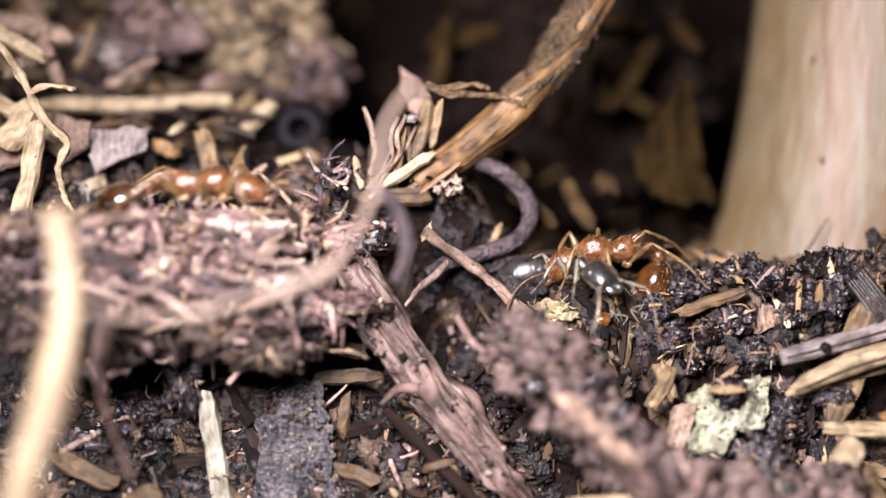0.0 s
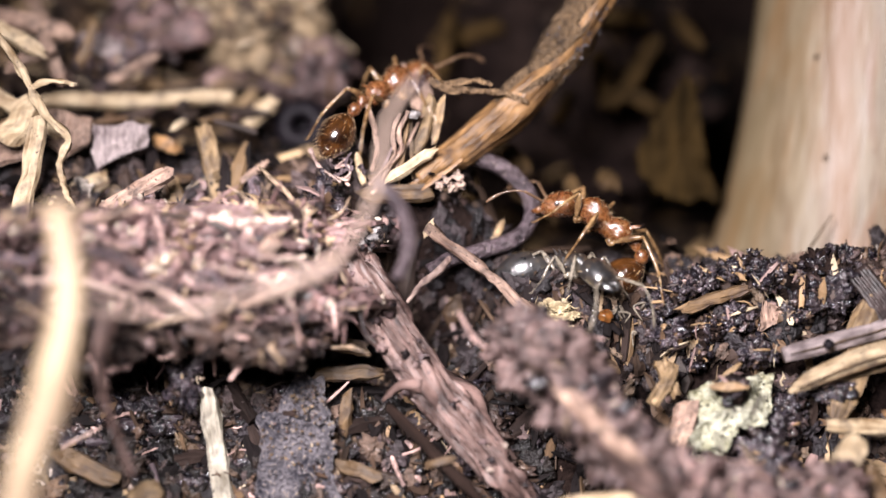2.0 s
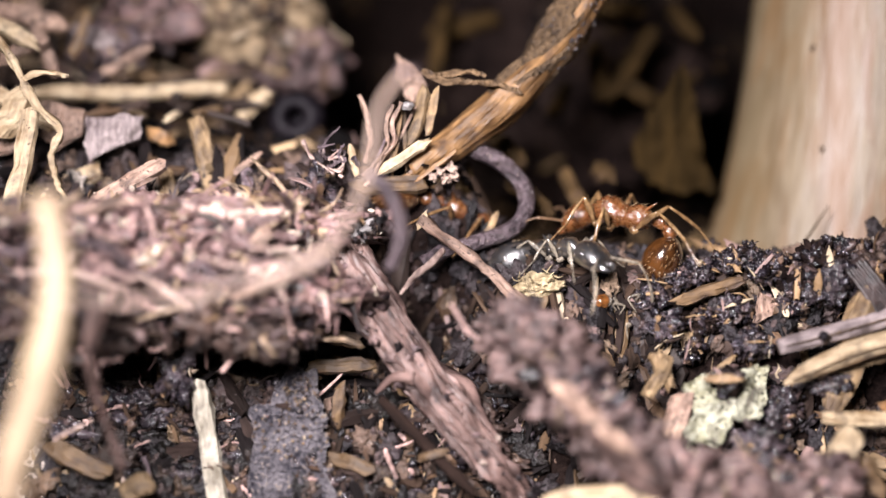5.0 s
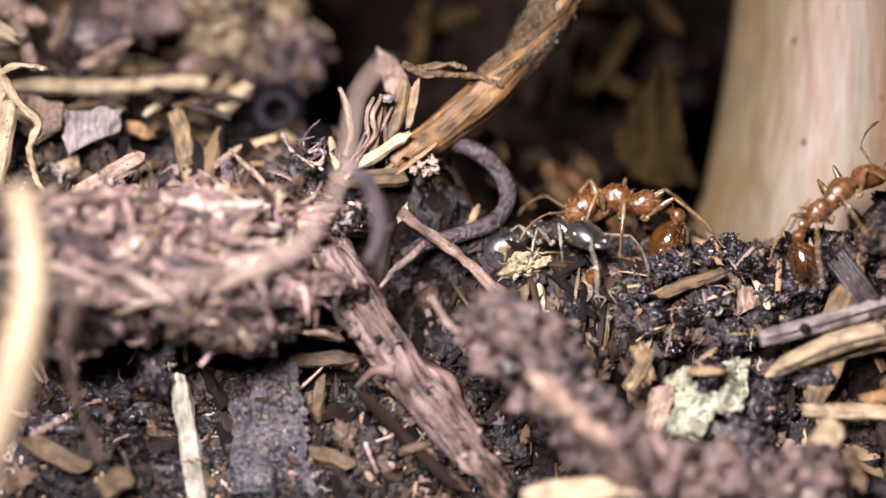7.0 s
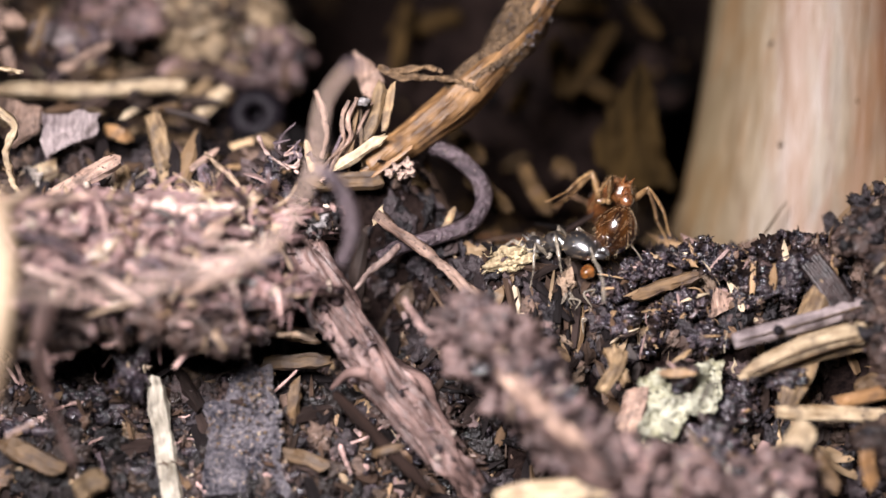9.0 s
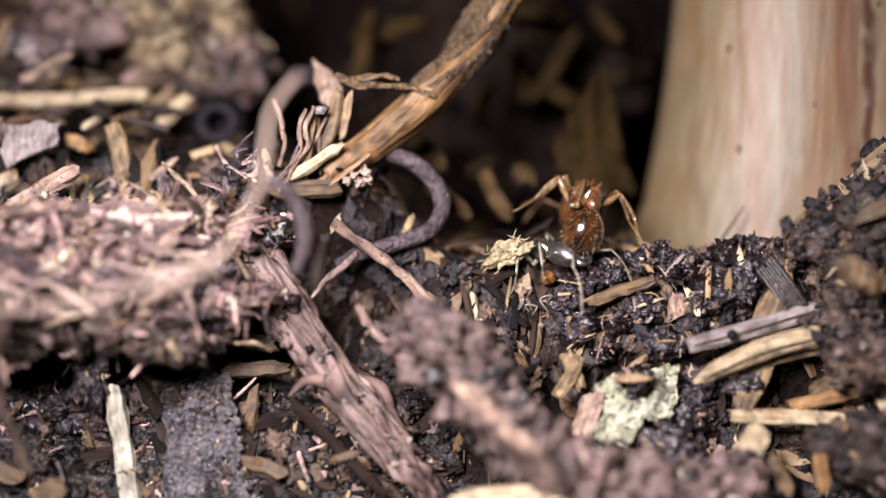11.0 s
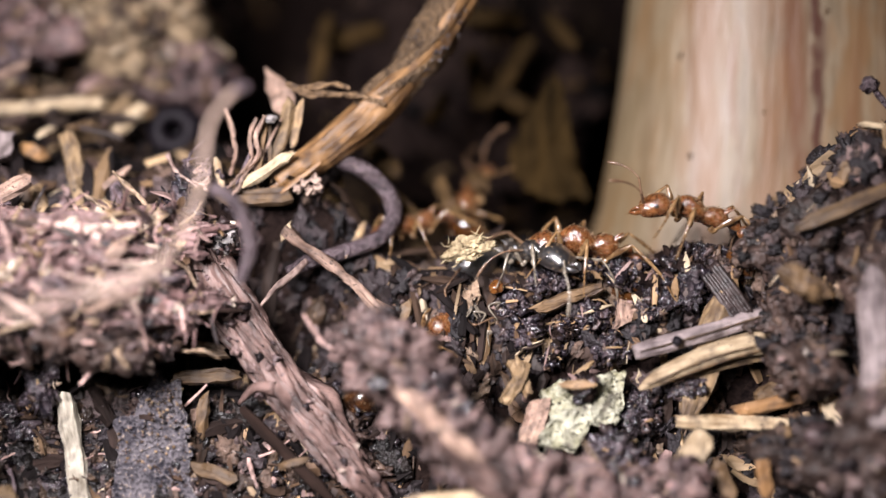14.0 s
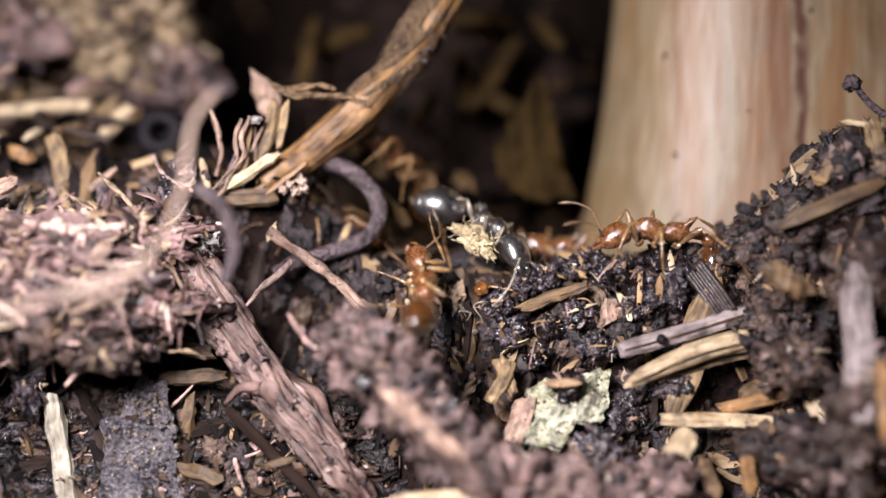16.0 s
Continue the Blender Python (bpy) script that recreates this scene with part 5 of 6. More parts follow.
# thin roots
for k, (pts, r, lab) in enumerate((
        ([(-17.52, 49.80, 8.19), (-16.83, 49.70, 7.29), (-16.13, 49.60, 6.18), (-15.44, 49.50, 4.96), (-14.60, 49.41, 4.08), (-14.88, 49.31, 3.20), (-14.69, 49.21, 2.21), (-14.23, 49.11, 1.23)], .14, "pale knotted rootlet standing on the ledge"),
        ([(-16.13, 49.60, 6.14), (-15.33, 49.50, 6.34), (-14.28, 49.51, 6.23)], .1, "short pale side rootlet"),
        ([(-11.37, 49.62, 1.90), (-12.24, 49.42, 1.68), (-13.25, 49.11, 1.12)], .08, "dark thin rootlet on the mat"),
        ([(-10.32, 48.62, 0.14), (-8.79, 48.53, 0.29), (-6.99, 48.63, 0.53)], .16, "knobbly pink rootlet on the mat"),
        ([(-3.16, 50.83, 5.67), (-2.88, 50.74, 4.87), (-2.70, 50.64, 3.85), (-2.91, 50.54, 2.95)], .09, "thin pink rootlet by the stick"),
        ([(-1.45, 50.2, 5.29), (-1.81, 50.2, 4.48), (-1.72, 50.2, 3.75), (-2.25, 50.2, 3.09), (-2.52, 50.2, 2.47), (-2.87, 50.2, 1.99)], .09, "thin pink rootlet by the stick"),
        ([(-0.68, 51.0, 6.64), (0.17, 51.0, 6.24), (1.29, 51.0, 6.19), (2.3, 51.0, 6.1), (3.31, 51.0, 5.74)], .11, "thin brown rootlet crossing to the stick"),
        ([(-0.46, 51.0, 6.46), (0.39, 51.0, 6.51), (1.29, 51.0, 6.6), (1.87, 51.0, 6.42)], .1, "pale bark shred by the stick"),
        ([(-1.76, 50.1, 5.19), (-2.07, 50.1, 4.36), (-1.98, 50.1, 3.59), (-2.47, 50.1, 2.93), (-2.99, 50.1, 2.38)], .07, "thin pink rootlet by the stick"),
        ([(-14.03, 46.72, -7.42), (-13.18, 46.62, -6.99), (-12.56, 46.62, -6.68)], .06, "fine pale root hair"),
        ([(-11.08, 48.23, -8.28), (-10.82, 48.03, -8.89), (-10.92, 47.73, -9.68)], .07, "fine brown rootlet in soil"),
        ([(-5.31, 50.00, 3.80), (-4.97, 50.00, 3.13), (-4.07, 49.80, 2.46)], .06, "fine rootlet on the ledge"),
        ([(-5.27, 49.60, 0.90), (-4.91, 49.40, 0.46), (-5.33, 49.20, -0.20)], .05, "fine rootlet on the mat"))):
    limb("rootlet", pts, [r, r * 1.2, r, r * .7], CREAM if k < 2 else STICKBARK if k in (6, 7) else ROSY if k in (4, 5, 8) else ROOTLET if k not in (2, 10) else ROOT, lab, "root", "thin roots", sides=9, rough=0.75, per=16, seed=k * 3.0)
rnd = random.Random(77)
bits = Shape()
for k in range(9):
    p = Vector(((6.77, 49.47, -3.12))) + Vector((rnd.uniform(-.8, .8), rnd.uniform(-.2, .2), rnd.uniform(-.7, .7)))
    q = [p, p + Vector((rnd.uniform(-.2, .2), -.1, rnd.uniform(.1, .3))), p + Vector((rnd.uniform(-.3, .3), -.1, rnd.uniform(-.1, .3))), p + Vector((rnd.uniform(-.2, .2), 0, rnd.uniform(-.5, -.1)))]
    tube(bits, [x - Vector(((6.77, 49.47, -3.12))) for x in q], [.035, .05, .045, .02], sides=7, per=5)
place("insect_scraps", bits, GREYLIMB, ((6.77, 49.47, -3.12)), "heap of pale insect leg scraps", "insect scraps", kind="stuff")
amber = clod("amber_husk", ((6.08, 49.60, -2.95)), (.34, .3, .26), AMBERCHITIN, "shiny amber scrap of an insect", "husk", seed=2, detail=4, rough=0.15, fine=0.05)

# ---- scattered litter ----
ICO1, ICO2 = BALLS[1], BALLS[2]


def on_ground(x, y):
    return Vector((x, y, height(x, y)))


def crumbs(name, count, area, sizes, mat, label, seed, shapes=12, weight=None, lift=0.0):
    rnd = random.Random(seed)
    protos = []
    for k in range(shapes):
        v, f = ICO2
        protos.append([p * (1 + .8 * noise.noise(p * 1.6 + Vector((k * 5, 0, seed)))) * (1 + .5 * noise.noise(p * 4 + Vector((0, k * 3, seed)))) for p in v])
    coarse = []
    for k in range(shapes):
        coarse.append([p * (1 + .8 * noise.noise(p * 1.6 + Vector((k * 5, 0, seed)))) * (1 + .55 * noise.noise(p * 4 + Vector((0, k * 3, seed)))) * (1 + .3 * noise.noise(p * 9 + Vector((k, 0, seed)))) for p in BALLS[3][0]])
    V, Fc = [], []
    n = 0
    while n < count:
        x, y = rnd.uniform(area[0], area[1]), rnd.uniform(area[2], area[3])
        if weight and rnd.random() > weight(x, y):
            continue
        r = sizes[0] + (sizes[1] - sizes[0]) * rnd.random() ** 2.5
        c = on_ground(x, y) + Vector((0, 0, r * 0.35 + lift * rnd.random()))
        m = Euler((rnd.random() * 6, rnd.random() * 6, rnd.random() * 6)).to_matrix() @ Matrix.Diagonal((r, r * rnd.uniform(.35, 1), r * rnd.uniform(.3, .9)))
        o = len(V)
        big = r > 0.34
        V += [(c + m @ p) * 0.001 for p in rnd.choice(coarse if big else protos)]
        Fc += [[i + o for i in f] for f in BALLS[3 if big else 2][1]]
        n += 1
    s = Shape()
    me = bpy.data.meshes.new(name)
    me.from_pydata(V, [], Fc)
    me.materials.append(mat)
    me.polygons.foreach_set("use_smooth", [True] * len(Fc))
    ob = new(name, me)
    ob.location = EYE
    return tagged(ob, label, "soil", kind="stuff")


crumbs("soil_crumbs", 7500, (-24, 30, 38, 51), (0.08, 0.62), CRUMB, "dark crumbs of soil over the bank", 5)
crumbs("soil_crumbs", 1500, (-24, 28, 51, 80), (0.12, 0.8), DARKCRUMB, "crumbs of soil in the hollow, darkened for shade", 6)
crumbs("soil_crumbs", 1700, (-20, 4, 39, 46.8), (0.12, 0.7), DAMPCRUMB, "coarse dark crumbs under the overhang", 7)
crumbs("soil_crumbs", 3600, (-20, 4, 39, 46.8), (0.05, 0.24), WETBITS, "fine wet crumbs lying on the coarse ones", 9, lift=0.45)
crumbs("fibrous_crumbs", 1800, (-24, 0, 42, 56), (0.06, 0.4), PINKBITS, "mauve fibrous crumbs on the ledge", 8)


def splinters(name, count, area, length, width, mat, label, seed, lift=0.2, weight=None):
    rnd = random.Random(seed)
    s = Shape()
    n = 0
    while n < count:
        x, y = rnd.uniform(area[0], area[1]), rnd.uniform(area[2], area[3])
        if weight and rnd.random() > weight(x, y):
            continue
        ln, w = rnd.uniform(*length) * rnd.uniform(.5, 1), rnd.uniform(*width)
        c = on_ground(x, y) + Vector((0, 0, lift + w * .3))
        a = rnd.random() * 6.283
        gx_ = height(x + .8 * math.cos(a), y + .8 * math.sin(a)) - height(x - .8 * math.cos(a), y - .8 * math.sin(a))
        d = Vector((math.cos(a), math.sin(a), gx_ / 1.6 + rnd.uniform(-.3, .3))).normalized() * ln / 2
        sliver(s, c - d, c + d, w, w * rnd.uniform(.25, .6), face=(rnd.uniform(-.5, .5), rnd.uniform(-1, .2), 1), seed=rnd.random() * 90,
               point=(rnd.uniform(.2, .9), rnd.uniform(.2, .9)), steps=3, bend=rnd.uniform(-.15, .15))
        n += 1
    ob = new(name, s.mesh(name, [mat], False))
    ob.location = EYE
    return tagged(ob, label, "plant litter", kind="stuff")


splinters("wood_litter", 430, (-24, 30, 38, 50), (.5, 2.6), (.1, .6), LITTER, "brown splinters and leaf scraps on the bank", 15,
          weight=lambda x, y: 0.25 if x < 2 and y < 47 else 1.0)
# Dark scraps fill between the chips, their colour standing for shaded gaps.
splinters("leaf_scraps", 260, (-26, 0, 47.5, 58), (1.0, 4.0), (.2, .8), DARKLEAF, "scraps between the chips on the ledge, dark for shaded gaps", 36)
splinters("wood_litter", 210, (-26, 1, 47, 74), (1.0, 4.5), (.2, .9), LITTER, "tan splinters and leaf scraps heaped on the ledge", 16,
          weight=lambda x, y: 1 if y < 54 or x < -6 else 0.0)
# Litter behind the rim: dimness there comes from these darkened colours.
splinters("wood_litter", 380, (-4, 13, 50.0, 60), (.8, 3.4), (.12, .6), DIMLITTER, "splinters and twigs behind the rim, darkened for shade", 27, lift=.7)
splinters("wood_litter", 230, (-2, 9.5, 49.0, 56), (.8, 3.4), (.1, .45), DARKLEAF, "brown twigs and scraps heaped behind the rim", 31, lift=1.1)
splinters("wood_litter", 230, (-27, -8, 51.5, 66), (1.0, 3.6), (.15, .6), LITTER, "rosy and brown scraps heaped at the back", 38, lift=2.2)
splinters("wood_litter", 170, (-6, 24, 53, 80), (1.0, 4.5), (.2, .9), DIMLITTER, "splinters in the hollow, darkened for shade", 17)
splinters("leaf_scraps", 170, (-2, 26, 39, 48), (.5, 1.7), (.3, .9), LITTER, "brown translucent leaf scraps on the bank", 21)
splinters("wood_litter", 90, (7.5, 16, 44.5, 49.2), (.5, 1.8), (.15, .5), LITTER, "brown and tan wood scraps strewn over the slope", 61, lift=.3)
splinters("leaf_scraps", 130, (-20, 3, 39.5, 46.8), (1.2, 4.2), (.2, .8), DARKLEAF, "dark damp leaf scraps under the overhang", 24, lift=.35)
splinters("leaf_scraps", 22, (-20, 3, 39.5, 46), (.6, 2.2), (.15, .6), LITTER, "brown leaf scraps under the overhang", 29, lift=.5)
splinters("leaf_scraps", 260, (-3, 9, 41.5, 47.5), (.6, 2.6), (.08, .5), DARKLEAF, "damp brown scraps below the rim", 33, lift=.45)
splinters("wood_litter", 60, (-3, 9, 42, 47.5), (.6, 2.4), (.06, .3), LITTER, "fibrous brown scraps below the rim", 34, lift=.5)
splinters("fine_fibres", 650, (-24, 30, 38, 56), (.5, 2.4), (.03, .09), LITTER, "fine root hairs and plant fibres", 18, lift=.35)


# ---- ants ----
def lathe(shape, profile, sides=20, slot=0, bumpy=0.0):
    """A body section: (x, z, half width, half height) from end to end, mm."""
    vs, fs = [], []
    for i, (x, z, ry, rz) in enumerate(profile):
        for j in range(sides):
            a = 2 * math.pi * j / sides
            k = 1 + bumpy * noise.noise(Vector((x * 5, math.cos(a) * 3, math.sin(a) * 3)))
            vs.append(Vector((x, ry * k * math.cos(a), z + rz * k * math.sin(a))) * 0.001)
    for i in range(len(profile) - 1):
        for j in range(sides):
            fs.append((i * sides + j, (i + 1) * sides + j, (i + 1) * sides + (j + 1) % sides, i * sides + (j + 1) % sides))
    fs.append(tuple(range(sides)))
    fs.append(tuple((len(profile) - 1) * sides + j for j in range(sides - 1, -1, -1)))
    shape.take(vs, fs, None, slot)


def egg(x0, x1, ry, rz, z=0.0, n=14, blunt=0.5):
    out = []
    for i in range(n + 1):
        t = 0.5 - 0.5 * math.cos(math.pi * i / n)
        r = max(math.sin(math.pi * t) ** blunt, 0.03)
        out.append((x0 + (x1 - x0) * t, z, ry * r, rz * r))
    return out


def bristles(shape, profile, count, length, seed, slot=1):
    rnd = random.Random(seed)
    for k in range(count):
        i = rnd.randrange(1, len(profile) - 1)
        x, z, ry, rz = profile[i]
        a = rnd.uniform(-0.5, 3.64)
        n = Vector((rnd.uniform(-2.0, -.8), math.cos(a), math.sin(a)))
        p = Vector((x, ry * math.cos(a), z + rz * math.sin(a)))
        q = p + n.normalized() * length * rnd.uniform(.6, 1.2)
        e = n.cross(Vector((1, .3, .2))).normalized() * 0.0065
        shape.take([(p + e) * .001, (p - e * .5 + Vector((.01, 0, 0))) * .001, (p - e) * .001, q * .001],
                   [(0, 1, 3), (1, 2, 3), (2, 0, 3)], None, slot)


def piece(name, shape, mats, parent, at=(0, 0, 0), turn=(0, 0, 0), label=""):
    ob = new(name, shape.mesh(name, mats))
    ob.parent = parent
    ob.matrix_basis = Matrix.Translation(Vector(at) * 0.001) @ Euler([radians(a) for a in turn]).to_matrix().to_4x4()
    return tagged(ob, label)


LEG_BASE = ((0.55, 0.22, -0.28), (0.15, 0.24, -0.32), (-0.48, 0.24, -0.3))
LEG_AZIMUTH = (46, 95, 157)


def make_ant(label, size=1.1, bend=-25, curl=0, mats=(RED, GASTER, LIMB), stretch=1.0, head_turn=(0, 15, 0), seed=1, plump=1.0, waist=1.0, head_size=1.0, bulk=(1.2, 1.26), sway=0, feel=0):
    """An ant that heads along +x, feet down: head, mesosoma, waist, gaster, six legs and two feelers, each a part."""
    skin, tail, legm = mats
    root = new("ant")
    tagged(root, label, "ant", "ants")
    root.scale = (size, size, size)
    s = Shape()
    prof = [(-.98, .02, .06, .08), (-.92, .0, .2, .22), (-.7, .02, .27, .31), (-.42, .0, .28, .31), (-.22, -.04, .23, .24), (-.12, -.01, .27, .28), (0, .02, .3, .31),
            (.25, .08, .36, .36), (.5, .08, .35, .34), (.72, .03, .25, .25), (.88, -.03, .15, .15), (.95, -.04, .08, .08)]
    fineprof = []
    for i in range(len(prof) - 1):
        for k in range(3):
            fineprof.append(tuple(prof[i][q] + (prof[i + 1][q] - prof[i][q]) * k / 3 for q in range(4)))
    fineprof.append(prof[-1])
    fineprof = [(x * 1.02, z, ry * bulk[0], rz * bulk[1]) for x, z, ry, rz in fineprof]
    lathe(s, fineprof, 26, bumpy=0.2)
    for y in (-.1, .1):
        tube(s, [(-.8, y, .24), (-.95, y * 1.2, .4), (-1.08, y * 1.4, .5)], [.07, .04, .01], sides=6, per=3, rough=0)
    bristles(s, fineprof, 170, .17, seed)
    piece("mesosoma", s, [skin, HAIR], root)
    s = Shape()
    hp = [(-.02, 0, .12, .1), (.04, 0, .34, .24), (.14, .02, .46, .36), (.32, .03, .52, .40), (.55, .02, .53, .40), (.78, -.01, .5, .37), (.95, -.04, .46, .31),
          (1.06, -.06, .4, .24), (1.12, -.08, .28, .14), (1.14, -.08, .1, .05)]
    lathe(s, hp, 24, bumpy=0.04)
    bristles(s, hp, 70, .12, seed + 3)
    head = piece("head", s, [skin, HAIR], root, (.9, 0, -.03), head_turn)
    head.scale = (0.92 * head_size, 0.88 * head_size, 0.98 * head_size)
    for sgn in (-1, 1):
        s = Shape()
        lump(s, (.52, .5 * sgn, .12), (.09, .05, .08), 2, 0, 0)
        piece("eye", s, [BLACK], head, label="black compound eye")
        s = Shape()
        tube(s, [(1.02, .22 * sgn, -.1), (1.22, .27 * sgn, -.13), (1.4, .12 * sgn, -.16), (1.44, .02 * sgn, -.17)], [.1, .1, .07, .02], sides=8, per=4, rough=.04, flat=.6)
        piece("mandible", s, [skin], head)
        s = Shape()
        tube(s, [(0, 0, 0), (.24, .4 * sgn, .24), (.46, .8 * sgn, .46)], [.035, .042, .045], sides=8, per=4, rough=.03)
        pts = [(.46 + .17 * k, (.8 + .05 * k) * sgn, .46 + .05 * k - .012 * k * k) for k in range(8)]
        tube(s, pts, [.022, .026, .026, .028, .031, .036, .052, .056, .03], sides=8, per=4, rough=.12)
        piece("feeler", s, [FEELER if legm == LIMB else legm], head, (.95, .18 * sgn, .1), (0, feel, 0))
    s = Shape()
    lathe(s, [(.2, -.05, .08, .08), (.05, -.04, .1, .1), (-.08, .04, .15, .2), (-.2, .06, .16, .22), (-.32, 0, .13, .14), (-.4, -.03, .08, .08)], 14)
    petiole = piece("petiole", s, [skin], root, (-1.1, 0, -.02), (0, bend * .35, 0))
    s = Shape()
    lathe(s, egg(.05, -.45, .22, .23, 0, 10), 14)
    post = piece("postpetiole", s, [skin], petiole, (-.36 * waist, 0, 0), (0, bend * .35, 0))
    s = Shape()
    gp = egg(0, -1.7 * stretch, .6 * plump, .58 * plump, 0, 20, .62)
    lathe(s, gp, 28)
    for k in range(3):
        t = .35 + .22 * k
        i = int(t * 20)
        x, z, ry, rz = gp[i]
        lathe(s, [(x + .03, 0, ry * .99, rz * .99), (x, 0, ry * 1.012, rz * 1.012), (x - .05, 0, ry * .97, rz * .97)], 28)
    bristles(s, gp, 220, .17, seed + 9)
    piece("gaster", s, [tail, HAIR], post, (-.4 * waist, 0, -.02), (0, bend + curl, sway), "glossy dark brown gaster with short pale hairs")
    legs = []
    for sgn in (-1, 1):
        for k in range(3):
            s = Shape()
            az = radians(LEG_AZIMUTH[k])
            o = Vector((math.cos(az), math.sin(az) * sgn, 0))
            far = (1.12, 1.2, 1.85)[k]
            knee = o * far * (.58 if k < 2 else .48) + Vector((0, 0, .74 if k < 2 else .66))
            ankle = o * far * 1.05 + Vector((0, 0, -.12 if k < 2 else .02))
            toe = o * far * (1.45 if k < 2 else 1.35) + Vector((0, 0, -.58))
            tube(s, [(0, 0, 0), o * .14 + Vector((0, 0, -.08)), o * .24 + Vector((0, 0, 0))], [.11, .1, .06], sides=8, per=3, rough=0)
            tube(s, [o * .2, o * .2 + (knee - o * .2) * .5 + Vector((0, 0, .03)), knee], [.048, .115, .048], sides=8, per=4, rough=.03)
            tube(s, [knee, (knee + ankle) / 2 + o * .04, ankle], [.035, .062, .045], sides=8, per=4, rough=.03)
            tube(s, [ankle, (ankle + toe) / 2, toe, toe + o * .1 + Vector((0, 0, -.03))], [.028, .03, .025, .015], sides=6, per=4, rough=.15)
            leg = piece("leg", s, [legm], root, (LEG_BASE[k][0], LEG_BASE[k][1] * sgn, LEG_BASE[k][2]))
            legs.append((leg, sgn, k))
    return root, legs


def stance(p, heading, toward=0, roll=0):
    """A pose in the bank frame: heading turns from +u towards +w, toward brings the head to the lens, roll shows the back."""
    h, q = radians(heading), radians(toward)
    f = Vector((math.cos(q) * math.cos(h), -math.sin(q), math.cos(q) * math.sin(h)))
    sg = 1 if math.cos(h) >= 0 else -1
    up = Vector((-math.sin(h) * sg, -0.35, math.cos(h) * sg))
    up = (up - f * up.dot(f)).normalized()
    up = Matrix.Rotation(radians(roll), 3, f) @ up
    side = up.cross(f)
    m = Matrix((f, side, up)).transposed()
    return Matrix.Translation(spot(p)) @ (TILT @ m).to_4x4()


def tread(legs, spans, pace=0.4, swing=16):
    """Steps the legs by turns during the spans of time, and holds them between."""
    for leg, sgn, k in legs:
        base = leg.matrix_basis.copy()
        rows = [(0.0, base)]
        for a, b in spans:
            t, n = a, 0
            while t < b:
                d = swing * (1 if (n + k + (sgn > 0)) % 2 else -1)
                rows.append((t, base @ Matrix.Rotation(radians(d * sgn), 4, "Z") @ Matrix.Rotation(radians(6 * d / swing * sgn), 4, "X")))
                t += pace / 2
                n += 1
            rows.append((b, base))
        rows.append((16.0, base))
        clean = []
        for r in rows:
            if not clean or r[0] > clean[-1][0] + 0.05:
                clean.append(r)
        walk(leg, clean)


attacker, attacker_legs = make_ant("red ant bending its gaster to sting a black ant", 1.3, -52, -22, seed=2, head_turn=(0, 35, 0), head_size=1.04, plump=1.02)
runner, runner_legs = make_ant("red ant running over the litter and the stick", 1.25, -18, 0, seed=5)
patrol, patrol_legs = make_ant("red ant patrolling the rim of the bank", 1.2, -38, -16, seed=8, head_turn=(0, 22, 0), bulk=(1.02, 1.06), feel=-38)
climber, climber_legs = make_ant("red ant climbing the bank from below", 1.1, -14, 0, seed=11)
lurker, lurker_legs = make_ant("red ant moving in the dim hollow", 1.05, -25, 0, seed=14)
prey, prey_legs = make_ant("glossy black ant held down by the red ants", 1.02, -14, 0, (BLACK, BLACK, GREYLIMB), seed=17, plump=1.28, stretch=1.4, waist=0.35, head_size=1.32, head_turn=(0, 12, 0), bulk=(1.06, 1.14), sway=42, feel=55)
for o in prey.children_recursive:
    if o.name.startswith("gaster"):
        o["label"] = "glossy black gaster"

s = Shape()
rnd = random.Random(9)
lump(s, (0, 0, 0), (.75, .16, .3), 4, .9, .5, 4.0)
tuft = place("fluff_scrap", s, TUFT, (0, 0, 0), "yellowish white scrap of fluffy plant debris", "debris")
for k in range(9):
    s = Shape()
    p = Vector((rnd.uniform(-.7, .7), rnd.uniform(-.2, .15), rnd.uniform(-.35, .35)))
    d = Vector((rnd.uniform(.4, 1), rnd.uniform(-.1, .1), rnd.uniform(-.4, .5))).normalized() * rnd.uniform(.4, .9)
    sliver(s, p - d * .5, p + d * .5, rnd.uniform(.15, .4), .07, seed=k * 3.3, point=(.5, .2), bend=rnd.uniform(-.15, .15), face=(rnd.uniform(-.4, .4), -1, rnd.uniform(-.2, .6)), steps=8)
    place("tuft", s, TUFT, (0, 0, 0), parent=tuft, smooth=False)
for k in range(30):
    s = Shape()
    p = Vector((rnd.uniform(-.8, .8), rnd.uniform(-.3, .2), rnd.uniform(-.4, .4)))
    q = p + Vector((rnd.uniform(-.4, .4), rnd.uniform(-.2, .1), rnd.uniform(-.2, .4)))
    tube(s, [p, (p + q) / 2 + Vector((rnd.uniform(-.1, .1), -.05, rnd.uniform(-.1, .1))), q], [.02, .03, .012], sides=5, per=3, rough=.3)
    place("filament", s, TUFT, (0, 0, 0), parent=tuft)


